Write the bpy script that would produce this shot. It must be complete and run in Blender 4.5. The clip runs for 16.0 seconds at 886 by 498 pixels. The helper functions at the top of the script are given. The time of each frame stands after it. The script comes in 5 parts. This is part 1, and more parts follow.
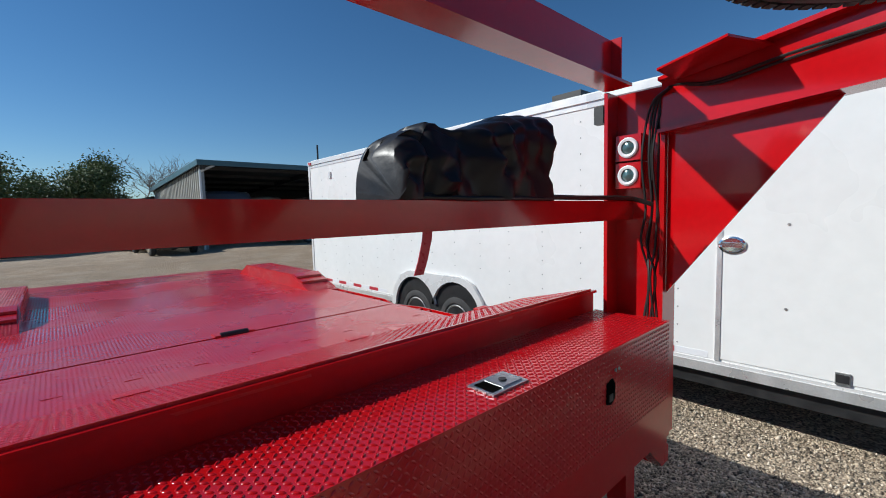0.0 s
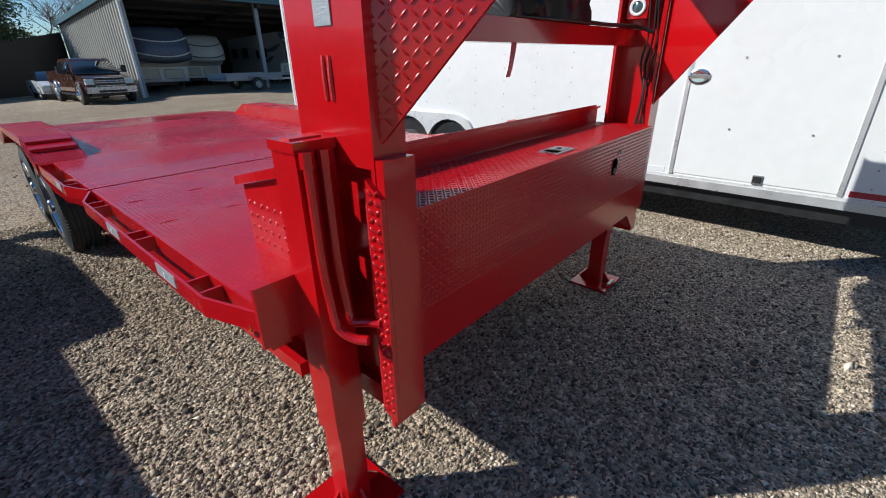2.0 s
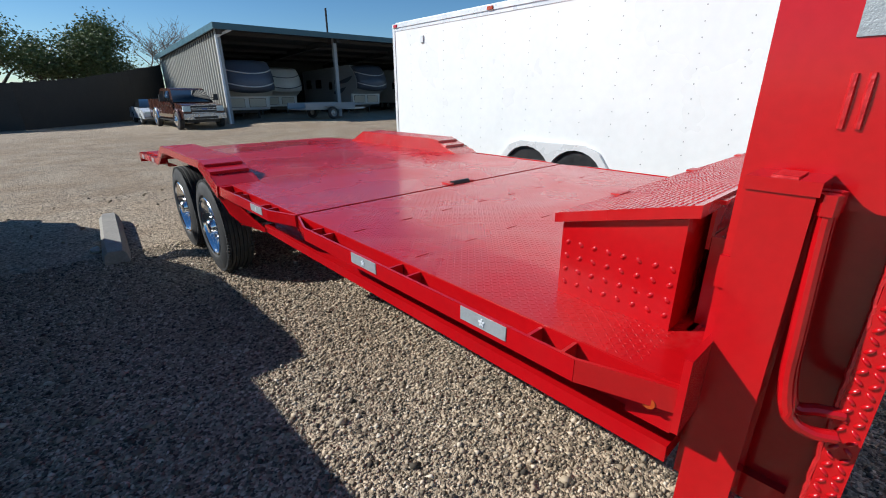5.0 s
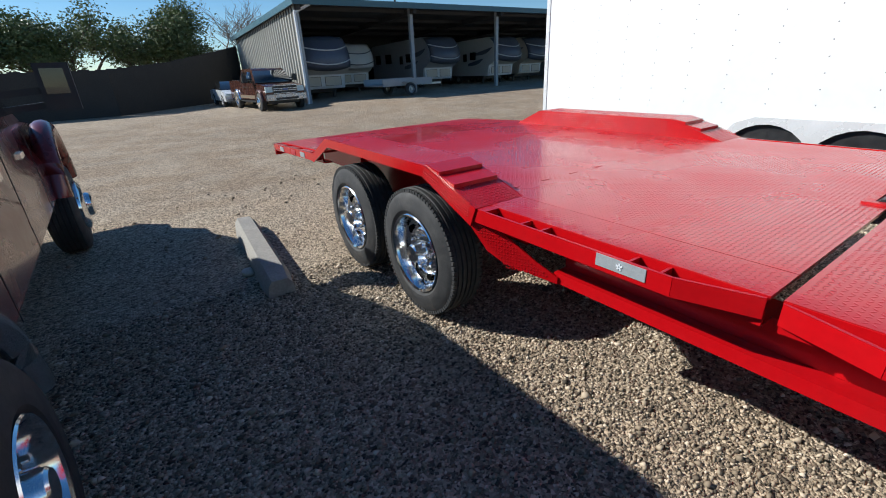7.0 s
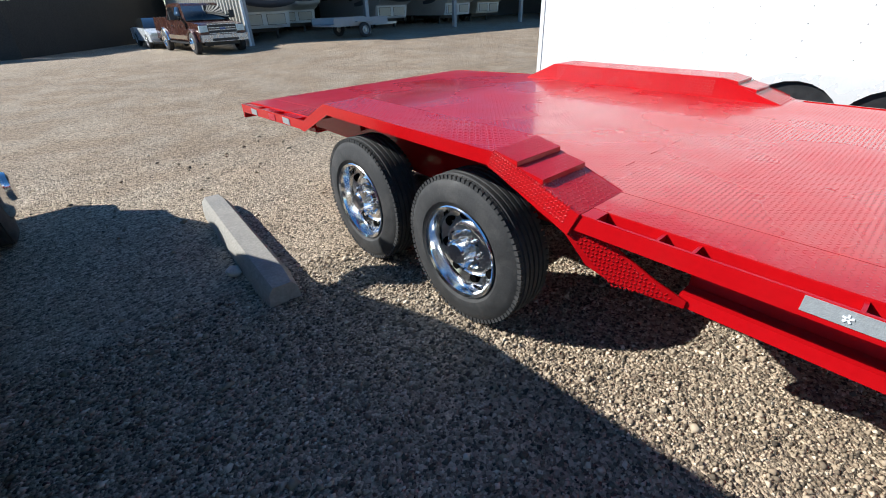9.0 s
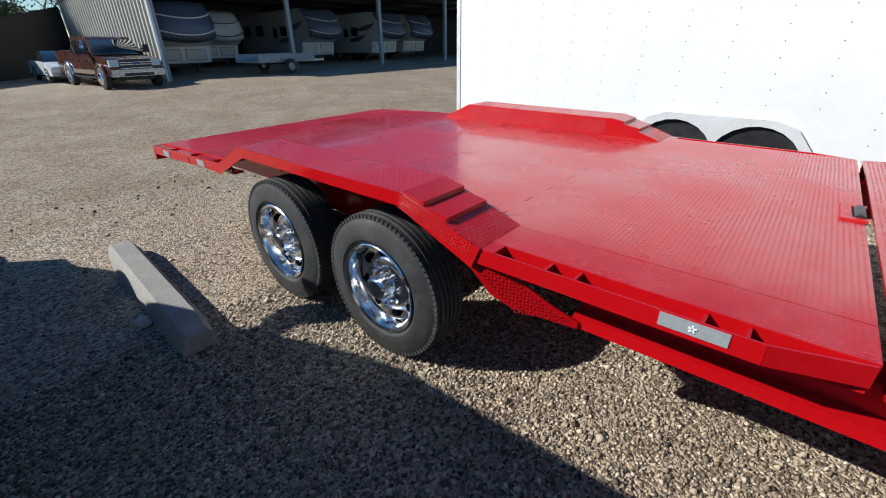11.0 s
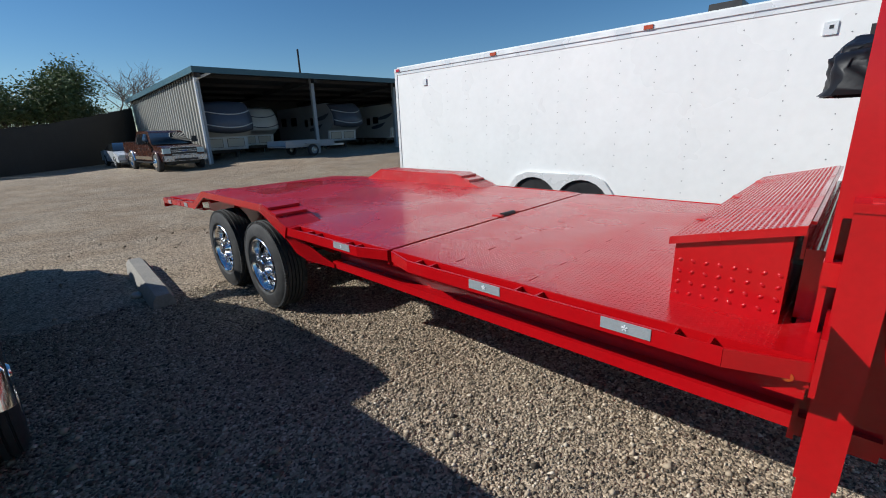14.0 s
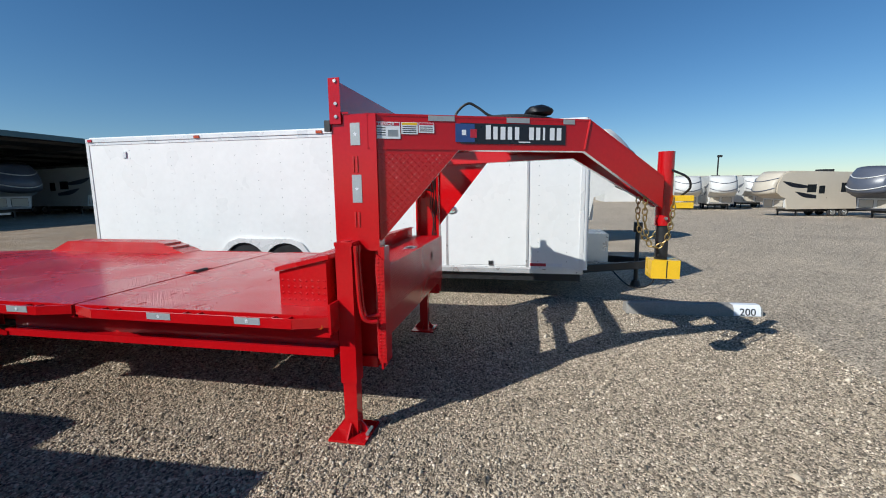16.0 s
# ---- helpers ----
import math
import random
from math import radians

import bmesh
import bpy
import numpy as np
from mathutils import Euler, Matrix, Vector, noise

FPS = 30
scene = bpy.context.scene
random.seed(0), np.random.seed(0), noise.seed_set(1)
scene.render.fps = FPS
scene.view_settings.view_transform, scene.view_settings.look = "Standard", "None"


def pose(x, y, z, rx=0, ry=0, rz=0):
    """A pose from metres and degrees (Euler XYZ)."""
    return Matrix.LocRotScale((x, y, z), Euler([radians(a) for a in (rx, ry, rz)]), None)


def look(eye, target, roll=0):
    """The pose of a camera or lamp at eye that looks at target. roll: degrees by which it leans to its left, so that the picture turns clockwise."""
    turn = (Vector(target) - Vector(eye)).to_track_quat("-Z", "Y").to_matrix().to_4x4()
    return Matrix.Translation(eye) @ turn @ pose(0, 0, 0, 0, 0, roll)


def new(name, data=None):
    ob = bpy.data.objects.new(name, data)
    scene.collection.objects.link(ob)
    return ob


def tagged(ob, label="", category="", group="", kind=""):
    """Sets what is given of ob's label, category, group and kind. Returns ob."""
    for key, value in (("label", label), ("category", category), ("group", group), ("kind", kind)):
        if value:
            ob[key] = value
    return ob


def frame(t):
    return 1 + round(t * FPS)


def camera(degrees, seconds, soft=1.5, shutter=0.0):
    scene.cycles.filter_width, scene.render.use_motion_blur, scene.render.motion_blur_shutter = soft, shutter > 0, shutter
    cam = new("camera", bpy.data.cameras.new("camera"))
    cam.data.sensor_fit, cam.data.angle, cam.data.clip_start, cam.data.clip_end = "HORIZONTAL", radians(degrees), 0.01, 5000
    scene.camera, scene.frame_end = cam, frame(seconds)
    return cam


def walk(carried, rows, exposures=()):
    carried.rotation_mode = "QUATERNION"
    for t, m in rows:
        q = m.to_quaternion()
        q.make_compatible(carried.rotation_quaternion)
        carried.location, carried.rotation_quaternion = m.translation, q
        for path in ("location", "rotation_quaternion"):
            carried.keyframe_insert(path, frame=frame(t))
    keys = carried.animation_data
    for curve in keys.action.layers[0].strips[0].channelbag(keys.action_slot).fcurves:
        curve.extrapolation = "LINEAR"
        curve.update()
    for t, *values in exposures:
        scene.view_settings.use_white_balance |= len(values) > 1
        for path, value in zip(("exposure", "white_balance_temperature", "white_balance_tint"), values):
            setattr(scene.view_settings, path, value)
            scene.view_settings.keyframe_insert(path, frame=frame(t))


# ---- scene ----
cam = camera(92.0, 16.0, 1.0)
PATH = [
    (0, (-0.825, -0.728, 1.62), (0.517, 0.746, 1.459), -1.5),
    (0.5, (-1.033, -0.869, 1.623), (0.212, 0.671, 1.342), -2.6),
    (1, (-1.224, -0.977, 1.574), (0.022, 0.523, 1.133), -1.1),
    (1.5, (-1.533, -0.891, 1.532), (-0.265, 0.497, 0.851), -1.3),
    (2, (-1.689, -0.856, 1.515), (-0.328, 0.368, 0.708), -1.0),
    (2.5, (-1.737, -0.873, 1.525), (-0.335, 0.251, 0.648), -0.2),
    (3, (-1.761, -0.902, 1.512), (-0.321, 0.16, 0.618), 1.2),
    (3.5, (-1.786, -0.877, 1.504), (-0.328, 0.161, 0.611), 1.2),
    (4, (-1.852, -0.691, 1.502), (-0.416, 0.391, 0.626), 1.2),
    (4.5, (-1.956, -0.391, 1.54), (-0.589, 0.838, 0.75), -0.9),
    (5, (-2.191, -0.023, 1.501), (-0.936, 1.376, 0.817), -0.5),
    (5.2, (-2.296, 0.143, 1.512), (-1.038, 1.537, 0.823), -0.3),
    (7.3, (-2.558, 2.106, 1.486), (-1.537, 3.63, 0.69), -2.8),
    (7.5, (-2.565, 2.225, 1.502), (-1.522, 3.722, 0.683), -1.6),
    (8, (-2.588, 2.447, 1.51), (-1.587, 3.918, 0.597), -2.0),
    (8.5, (-2.593, 2.577, 1.53), (-1.566, 4.002, 0.574), -2.4),
    (9, (-2.608, 2.644, 1.542), (-1.477, 3.959, 0.545), -1.9),
    (11.3, (-2.558, 2.449, 1.622), (-1.168, 3.612, 0.775), -1.0),
    (11.5, (-2.515, 2.314, 1.63), (-1.119, 3.511, 0.844), -1.1),
    (12, (-2.448, 1.927, 1.632), (-1.016, 3.148, 0.954), 1.9),
    (12.5, (-2.575, 1.46, 1.636), (-1.244, 2.829, 1.041), 1.2),
    (13, (-2.552, 1.063, 1.592), (-1.326, 2.52, 0.981), 0.5),
    (13.5, (-2.623, 0.603, 1.607), (-1.405, 2.064, 0.989), -0.2),
    (14, (-2.84, 0.217, 1.599), (-1.463, 1.557, 1.043), -2.2),
    (14.5, (-3.044, -0.172, 1.603), (-1.514, 1.031, 1.144), -2.1),
    (15, (-3.224, -0.567, 1.655), (-1.551, 0.463, 1.284), -1.8),
    (15.5, (-3.52, -0.818, 1.674), (-1.658, -0.164, 1.346), -1.2),
    (16, (-3.706, -1.009, 1.677), (-1.764, -0.626, 1.397), -0.7),
]
EXPOSURES = [
    (0.0, -0.15, 6050, 6), (1.0, -0.10, 6050, 6), (2.0, 0.0, 6050, 6), (3.5, 0.10, 6050, 6), (5.0, 0.12, 6050, 6), (7.0, 0.25, 6050, 6), (8.5, 0.56, 6050, 6),
    (9.2, 0.58, 6050, 6), (11.3, 0.10, 6050, 6), (12.5, -0.15, 6050, 6), (14.0, -0.14, 6050, 6), (16.0, -0.10, 6050, 6),
]
walk(cam, [(t, look(eye, target, roll)) for t, eye, target, roll in PATH], EXPOSURES)

# ---- world and sun ----
SUN_WAY = Vector((1.06, -0.99, -1.0)).normalized()
world = bpy.data.worlds.new("world")
scene.world = world
world.use_nodes = True
wn = world.node_tree.nodes
sky = wn.new("ShaderNodeTexSky")
sky.sky_type = "NISHITA"
sky.sun_disc = False
sky.sun_elevation = math.asin(-SUN_WAY.z)
sky.sun_rotation = math.atan2(-SUN_WAY.x, -SUN_WAY.y)
sky.altitude = 400
sky.air_density, sky.dust_density, sky.ozone_density = 1.0, 0.0, 4.0
wn["Background"].inputs["Strength"].default_value = 0.068
clear = wn.new("ShaderNodeHueSaturation")
clear.inputs["Saturation"].default_value, clear.inputs["Value"].default_value = 1.17, 1.34
world.node_tree.links.new(sky.outputs[0], clear.inputs["Color"])
world.node_tree.links.new(clear.outputs[0], wn["Background"].inputs[0])
sun = new("sun", bpy.data.lights.new("sun", "SUN"))
sun.data.energy, sun.data.angle, sun.data.color = 5.4, radians(0.53), (1.0, 0.95, 0.88)
sun.matrix_world = look((-20, 20, 20), Vector((-20, 20, 20)) + SUN_WAY)
scene.view_settings.exposure = 0.0


# ---- materials ----
def mat(name, color, rough=0.5, metal=0.0, coat=0.0, vary=0.12, scale=6.0, bump=0.0, bump_scale=60.0, rough_vary=0.1, spec=0.5, second=None, amount=0.0, spot=3.0):
    """A painted, rubbed or dusty surface: colour shifts at two scales, rough patches, fine relief and a second colour in blotches."""
    m = bpy.data.materials.new(name)
    m.use_nodes = True
    t = m.node_tree
    N, L = t.nodes, t.links
    p = N["Principled BSDF"]
    p.inputs["Metallic"].default_value = metal
    p.inputs["Coat Weight"].default_value = coat
    p.inputs["Coat Roughness"].default_value = 0.06
    p.inputs["Specular IOR Level"].default_value = spec
    co = N.new("ShaderNodeTexCoord")
    big, fine = N.new("ShaderNodeTexNoise"), N.new("ShaderNodeTexNoise")
    big.inputs["Scale"].default_value, big.inputs["Detail"].default_value = scale, 4
    fine.inputs["Scale"].default_value, fine.inputs["Detail"].default_value = scale * 14, 3
    for n in (big, fine):
        L.new(co.outputs["Object"], n.inputs["Vector"])
    add = N.new("ShaderNodeMath")
    add.operation = "ADD"
    L.new(big.outputs[0], add.inputs[0])
    L.new(fine.outputs[0], add.inputs[1])
    ramp = N.new("ShaderNodeMapRange")
    ramp.inputs["From Min"].default_value, ramp.inputs["From Max"].default_value = 0.7, 1.3
    ramp.inputs["To Min"].default_value, ramp.inputs["To Max"].default_value = 1 - vary, 1 + vary
    L.new(add.outputs[0], ramp.inputs[0])
    mul = N.new("ShaderNodeVectorMath")
    mul.operation = "SCALE"
    mul.inputs[0].default_value = color
    L.new(ramp.outputs[0], mul.inputs["Scale"])
    out = mul.outputs[0]
    if second:
        sp = N.new("ShaderNodeTexNoise")
        sp.inputs["Scale"].default_value, sp.inputs["Detail"].default_value, sp.inputs["Roughness"].default_value = spot, 8, 0.65
        L.new(co.outputs["Object"], sp.inputs["Vector"])
        r2 = N.new("ShaderNodeMapRange")
        r2.inputs["From Min"].default_value, r2.inputs["From Max"].default_value = 0.48, 0.72
        r2.inputs["To Max"].default_value = amount
        L.new(sp.outputs[0], r2.inputs[0])
        mx = N.new("ShaderNodeMix")
        mx.data_type = "RGBA"
        L.new(r2.outputs[0], mx.inputs[0])
        L.new(out, mx.inputs[6])
        mx.inputs[7].default_value = (*second, 1)
        out = mx.outputs[2]
    L.new(out, p.inputs["Base Color"])
    rr = N.new("ShaderNodeMapRange")
    rr.inputs["From Min"].default_value, rr.inputs["From Max"].default_value = 0.35, 0.65
    rr.inputs["To Min"].default_value, rr.inputs["To Max"].default_value = max(0.02, rough - rough_vary), min(1, rough + rough_vary)
    L.new(big.outputs[0], rr.inputs[0])
    L.new(rr.outputs[0], p.inputs["Roughness"])
    if bump:
        bn, b = N.new("ShaderNodeTexNoise"), N.new("ShaderNodeBump")
        bn.inputs["Scale"].default_value, bn.inputs["Detail"].default_value = bump_scale, 3
        L.new(co.outputs["Object"], bn.inputs["Vector"])
        b.inputs["Strength"].default_value, b.inputs["Distance"].default_value = min(1.0, bump), 0.004
        L.new(bn.outputs[0], b.inputs["Height"])
        L.new(b.outputs[0], p.inputs["Normal"])
    return m


def math_node(t, op, a, b=None):
    n = t.nodes.new("ShaderNodeMath")
    n.operation = op
    for i, v in enumerate((a, b)):
        if v is None:
            continue
        if isinstance(v, (int, float)):
            n.inputs[i].default_value = v
        else:
            t.links.new(v, n.inputs[i])
    return n.outputs[0]


RED = (0.46, 0.003, 0.006)


M_RED = mat("red_paint", RED, 0.20, coat=0.30, spec=0.42, rough_vary=0.05, vary=0.07, scale=3, bump=0.10, bump_scale=25, second=(0.36, 0.008, 0.010), amount=0.4, spot=6)
M_WELD = mat("red_paint_rough", (0.50, 0.012, 0.014), 0.4, coat=0.2, vary=0.2, scale=30, bump=1.0, bump_scale=90)
# Pink blotches: dust, plus the pale sky reflection put into the deck colour.
M_DECK = mat("red_deck_paint", RED, 0.27, coat=0.38, vary=0.10, scale=1.3, second=(0.48, 0.22, 0.20), amount=0.30, spot=1.1)
M_BLACK = mat("black_steel", (0.018, 0.018, 0.019), 0.45, vary=0.3, scale=10, bump=0.2)
M_RUBBER = mat("tyre_rubber", (0.028, 0.028, 0.029), 0.72, vary=0.25, scale=9, bump=0.25, bump_scale=120, second=(0.09, 0.085, 0.08), amount=0.5, spot=7)
M_CHROME = mat("chrome", (0.86, 0.87, 0.88), 0.15, metal=1.0, vary=0.05, scale=8, rough_vary=0.04)
M_STEEL = mat("zinc_steel", (0.45, 0.45, 0.44), 0.4, metal=0.8, vary=0.15, scale=25)
M_ALU = mat("mill_aluminium", (0.72, 0.72, 0.71), 0.35, metal=0.6, vary=0.08, scale=6)
M_WHITE = mat("white_panel", (0.80, 0.80, 0.78), 0.32, coat=0.1, vary=0.03, scale=0.8, bump=0.12, bump_scale=3, second=(0.66, 0.65, 0.62), amount=0.2, spot=1.5)
M_TRIM = mat("white_trim", (0.74, 0.74, 0.73), 0.3, metal=0.2, vary=0.04, scale=4)
M_REFLECT = mat("silver_reflector", (0.34, 0.36, 0.37), 0.4, metal=0.15, vary=0.12, scale=90, bump=0.4, bump_scale=250)
M_REFRED = mat("red_reflector", (0.45, 0.02, 0.04), 0.35, vary=0.1, scale=60)
M_DECAL = mat("dark_decal", (0.012, 0.014, 0.02), 0.35, vary=0.2, scale=8)
M_DECAL_W = mat("white_decal", (0.75, 0.76, 0.78), 0.4, vary=0.05, scale=20)
M_DECAL_B = mat("blue_decal", (0.03, 0.07, 0.22), 0.4, vary=0.1, scale=20)
M_YELLOW = mat("yellow_paint", (0.80, 0.48, 0.015), 0.35, coat=0.2, vary=0.08, scale=8)
M_GOLD = mat("yellow_zinc_chain", (0.42, 0.30, 0.12), 0.35, metal=0.8, vary=0.2, scale=30)
M_VINYL = mat("black_vinyl", (0.007, 0.007, 0.009), 0.42, spec=0.35, vary=0.2, scale=5, bump=0.35, bump_scale=22)
M_CABLE = mat("black_cable", (0.012, 0.012, 0.012), 0.5, vary=0.2, scale=20)
M_AMBER = mat("amber_lens", (0.42, 0.06, 0.01), 0.2, coat=0.4, vary=0.1, scale=20)
M_WORK = mat("work_lamp_glass", (0.10, 0.17, 0.17), 0.10, metal=0.4, coat=0.6, vary=0.4, scale=40)
M_LAMP = mat("lamp_lens", (0.55, 0.66, 0.66), 0.08, coat=0.6, vary=0.2, scale=30)
M_CONCRETE = mat("weathered_concrete", (0.29, 0.27, 0.24), 0.85, vary=0.22, scale=4, bump=0.6, bump_scale=60, second=(0.22, 0.2, 0.18), amount=0.6, spot=5)
M_SHED = mat("ribbed_steel_cladding", (0.44, 0.42, 0.37), 0.5, vary=0.08, scale=0.6, second=(0.34, 0.30, 0.25), amount=0.3, spot=0.8)
# The shade under the shed roof is put into this near-black colour.
M_SHED_SHADE = mat("shed_inside_shade", (0.045, 0.045, 0.047), 0.8, vary=0.2, scale=0.6)
M_ROOF = mat("shed_roof_trim", (0.05, 0.12, 0.15), 0.45, vary=0.1, scale=2)
M_POST = mat("grey_steel_post", (0.30, 0.31, 0.32), 0.5, vary=0.1, scale=3)
M_FENCE = mat("old_fence_boards", (0.046, 0.042, 0.037), 0.9, vary=0.35, scale=1.5, bump=0.4, bump_scale=12)
M_TRUCK = mat("brown_red_car_paint", (0.085, 0.034, 0.024), 0.25, metal=0.25, coat=0.7, vary=0.05, scale=2)
M_TRUCKR = mat("red_car_paint", (0.12, 0.013, 0.012), 0.25, metal=0.2, coat=0.4, vary=0.05, scale=2)
# Darker copy of the chrome: shade on the vehicle fronts put into the colour.
M_CHROME_DARK = mat("darkened_chrome", (0.42, 0.43, 0.45), 0.3, metal=1.0, vary=0.1, scale=8)
M_TANTRIM = mat("tan_lower_paint", (0.20, 0.155, 0.11), 0.4, vary=0.06, scale=4)
M_GLASS = mat("dark_car_glass", (0.015, 0.018, 0.02), 0.05, coat=0.5, vary=0.1, scale=2, rough_vary=0.02)
M_PLASTIC = mat("black_plastic", (0.02, 0.02, 0.021), 0.5, vary=0.15, scale=15, bump=0.15)
M_CARW = mat("white_car_paint", (0.72, 0.74, 0.76), 0.25, coat=0.5, vary=0.04, scale=2)
M_RVW = mat("rv_white", (0.62, 0.61, 0.58), 0.4, vary=0.05, scale=0.7)
M_RVT = mat("rv_tan", (0.52, 0.46, 0.37), 0.45, vary=0.05, scale=0.7)
M_RVS = mat("rv_silver", (0.40, 0.41, 0.43), 0.4, vary=0.06, scale=0.7)
M_ROCK = mat("pale_stone", (0.50, 0.46, 0.40), 0.9, vary=0.2, scale=15, bump=0.5)
M_RVG = mat("rv_grey", (0.085, 0.095, 0.125), 0.4, vary=0.08, scale=0.7)
M_BARK = mat("bark", (0.10, 0.075, 0.055), 0.9, vary=0.3, scale=6, bump=0.8, bump_scale=30)


def leaf_mat(name, a, b):
    m = mat(name, a, 0.6, vary=0.35, scale=0.6, second=b, amount=0.8, spot=1.2)
    m.node_tree.nodes["Principled BSDF"].inputs["Subsurface Weight"].default_value = 0.0
    return m


M_LEAF = leaf_mat("green_leaves", (0.115, 0.150, 0.050), (0.19, 0.195, 0.085))
M_HOLE = mat("dark_opening", (0.004, 0.004, 0.004), 0.95, spec=0.0, vary=0.2, scale=40)
M_SCREW = mat("grey_screw_heads", (0.24, 0.24, 0.24), 0.5, vary=0.2, scale=30)
M_TWIG = mat("bare_twigs", (0.20, 0.16, 0.13), 0.9, vary=0.3, scale=2)


def backlit_brown(t, colour):
    """Browner, darker gravel beside and behind the red trailer: backlit shade put in colour."""
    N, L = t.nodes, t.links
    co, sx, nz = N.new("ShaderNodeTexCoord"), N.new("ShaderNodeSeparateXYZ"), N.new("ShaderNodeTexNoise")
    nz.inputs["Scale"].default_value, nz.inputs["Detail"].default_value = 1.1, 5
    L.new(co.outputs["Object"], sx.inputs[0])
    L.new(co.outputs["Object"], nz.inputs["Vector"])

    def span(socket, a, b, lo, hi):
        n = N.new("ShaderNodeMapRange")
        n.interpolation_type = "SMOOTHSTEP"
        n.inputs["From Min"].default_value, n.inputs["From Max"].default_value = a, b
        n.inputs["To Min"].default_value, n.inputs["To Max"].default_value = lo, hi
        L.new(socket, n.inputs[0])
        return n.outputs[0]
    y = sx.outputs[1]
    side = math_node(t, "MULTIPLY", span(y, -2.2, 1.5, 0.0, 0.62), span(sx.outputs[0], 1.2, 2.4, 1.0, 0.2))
    back_band = math_node(t, "MULTIPLY", span(y, 4.5, 9.0, 0.0, 1.0), span(y, 20.0, 29.0, 1.0, 0.25))
    m = math_node(t, "MULTIPLY", math_node(t, "MAXIMUM", side, back_band), span(nz.outputs[0], 0.35, 0.62, 0.45, 0.95))
    # Darker copy of the colour, mixed in for stones seen against the sun.
    shaded, mx = N.new("ShaderNodeMix"), N.new("ShaderNodeMix")
    for n in (shaded, mx):
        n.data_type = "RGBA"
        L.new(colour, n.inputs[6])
    shaded.blend_type = "MULTIPLY"
    shaded.inputs[0].default_value = 1.0
    shaded.inputs[7].default_value = (0.60, 0.53, 0.46, 1)
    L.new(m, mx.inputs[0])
    L.new(shaded.outputs[2], mx.inputs[7])
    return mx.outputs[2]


def gravel_mat():
    m = bpy.data.materials.new("crushed_gravel")
    m.use_nodes = True
    t = m.node_tree
    N, L = t.nodes, t.links
    p = N["Principled BSDF"]
    p.inputs["Roughness"].default_value = 0.9
    co = N.new("ShaderNodeTexCoord")
    v1, v2 = N.new("ShaderNodeTexVoronoi"), N.new("ShaderNodeTexVoronoi")
    v1.inputs["Scale"].default_value, v2.inputs["Scale"].default_value = 62, 150
    n1, n2 = N.new("ShaderNodeTexNoise"), N.new("ShaderNodeTexNoise")
    n1.inputs["Scale"].default_value, n1.inputs["Detail"].default_value = 0.35, 6
    n2.inputs["Scale"].default_value, n2.inputs["Detail"].default_value = 5, 6
    for n in (v1, v2, n1, n2):
        L.new(co.outputs["Object"], n.inputs["Vector"])
    cr = N.new("ShaderNodeValToRGB")
    el = cr.color_ramp.elements
    el[0].position, el[0].color = 0.0, (0.10, 0.078, 0.056, 1)
    el[1].position, el[1].color = 1.0, (0.84, 0.69, 0.51, 1)
    for pos, c in ((0.3, (0.34, 0.270, 0.192, 1)), (0.75, (0.60, 0.485, 0.355, 1))):
        e = el.new(pos)
        e.color = c
    sp = N.new("ShaderNodeSeparateColor")
    L.new(v1.outputs["Color"], sp.inputs[0])
    L.new(sp.outputs[0], cr.inputs[0])
    cr2 = N.new("ShaderNodeMix")
    cr2.data_type = "RGBA"
    cr2.blend_type = "MULTIPLY"
    cr2.inputs[0].default_value = 1.0
    rg = N.new("ShaderNodeMapRange")
    rg.inputs["From Min"].default_value, rg.inputs["From Max"].default_value = 0.3, 0.7
    rg.inputs["To Min"].default_value, rg.inputs["To Max"].default_value = 0.62, 1.30
    n3, n4 = N.new("ShaderNodeTexNoise"), N.new("ShaderNodeTexNoise")
    n3.inputs["Scale"].default_value, n3.inputs["Detail"].default_value, n3.inputs["Roughness"].default_value = 16, 8, 0.85
    n4.inputs["Scale"].default_value, n4.inputs["Detail"].default_value = 1.1, 5
    for n in (n3, n4):
        L.new(co.outputs["Object"], n.inputs["Vector"])
    ad = math_node(t, "ADD", math_node(t, "MULTIPLY", math_node(t, "ADD", n1.outputs[0], n4.outputs[0]), 0.27), math_node(t, "ADD", math_node(t, "MULTIPLY", n2.outputs[0], 0.16), math_node(t, "MULTIPLY", n3.outputs[0], 0.30)))
    L.new(ad, rg.inputs[0])
    L.new(cr.outputs[0], cr2.inputs[6])
    L.new(rg.outputs[0], cr2.inputs[7])
    L.new(backlit_brown(t, cr2.outputs[2]), p.inputs["Base Color"])
    h = math_node(t, "ADD", v1.outputs["Distance"], math_node(t, "MULTIPLY", v2.outputs["Distance"], 0.4))
    bp = N.new("ShaderNodeBump")
    bp.invert = True
    bp.inputs["Strength"].default_value, bp.inputs["Distance"].default_value = 1.0, 0.012
    L.new(h, bp.inputs["Height"])
    L.new(bp.outputs[0], p.inputs["Normal"])
    return m


M_GRAVEL = gravel_mat()
M_STONE = bpy.data.materials.new("gravel_stones")
M_STONE.use_nodes = True
_t = M_STONE.node_tree
_g = _t.nodes.new("ShaderNodeNewGeometry")
_r = _t.nodes.new("ShaderNodeValToRGB")
_r.color_ramp.elements[0].color = (0.06, 0.048, 0.036, 1)
_r.color_ramp.elements[1].color = (0.90, 0.79, 0.64, 1)
_e = _r.color_ramp.elements.new(0.5)
_e.color = (0.40, 0.325, 0.236, 1)
_e = _r.color_ramp.elements.new(0.86)
_e.color = (0.62, 0.515, 0.385, 1)
_t.links.new(_g.outputs["Random Per Island"], _r.inputs[0])
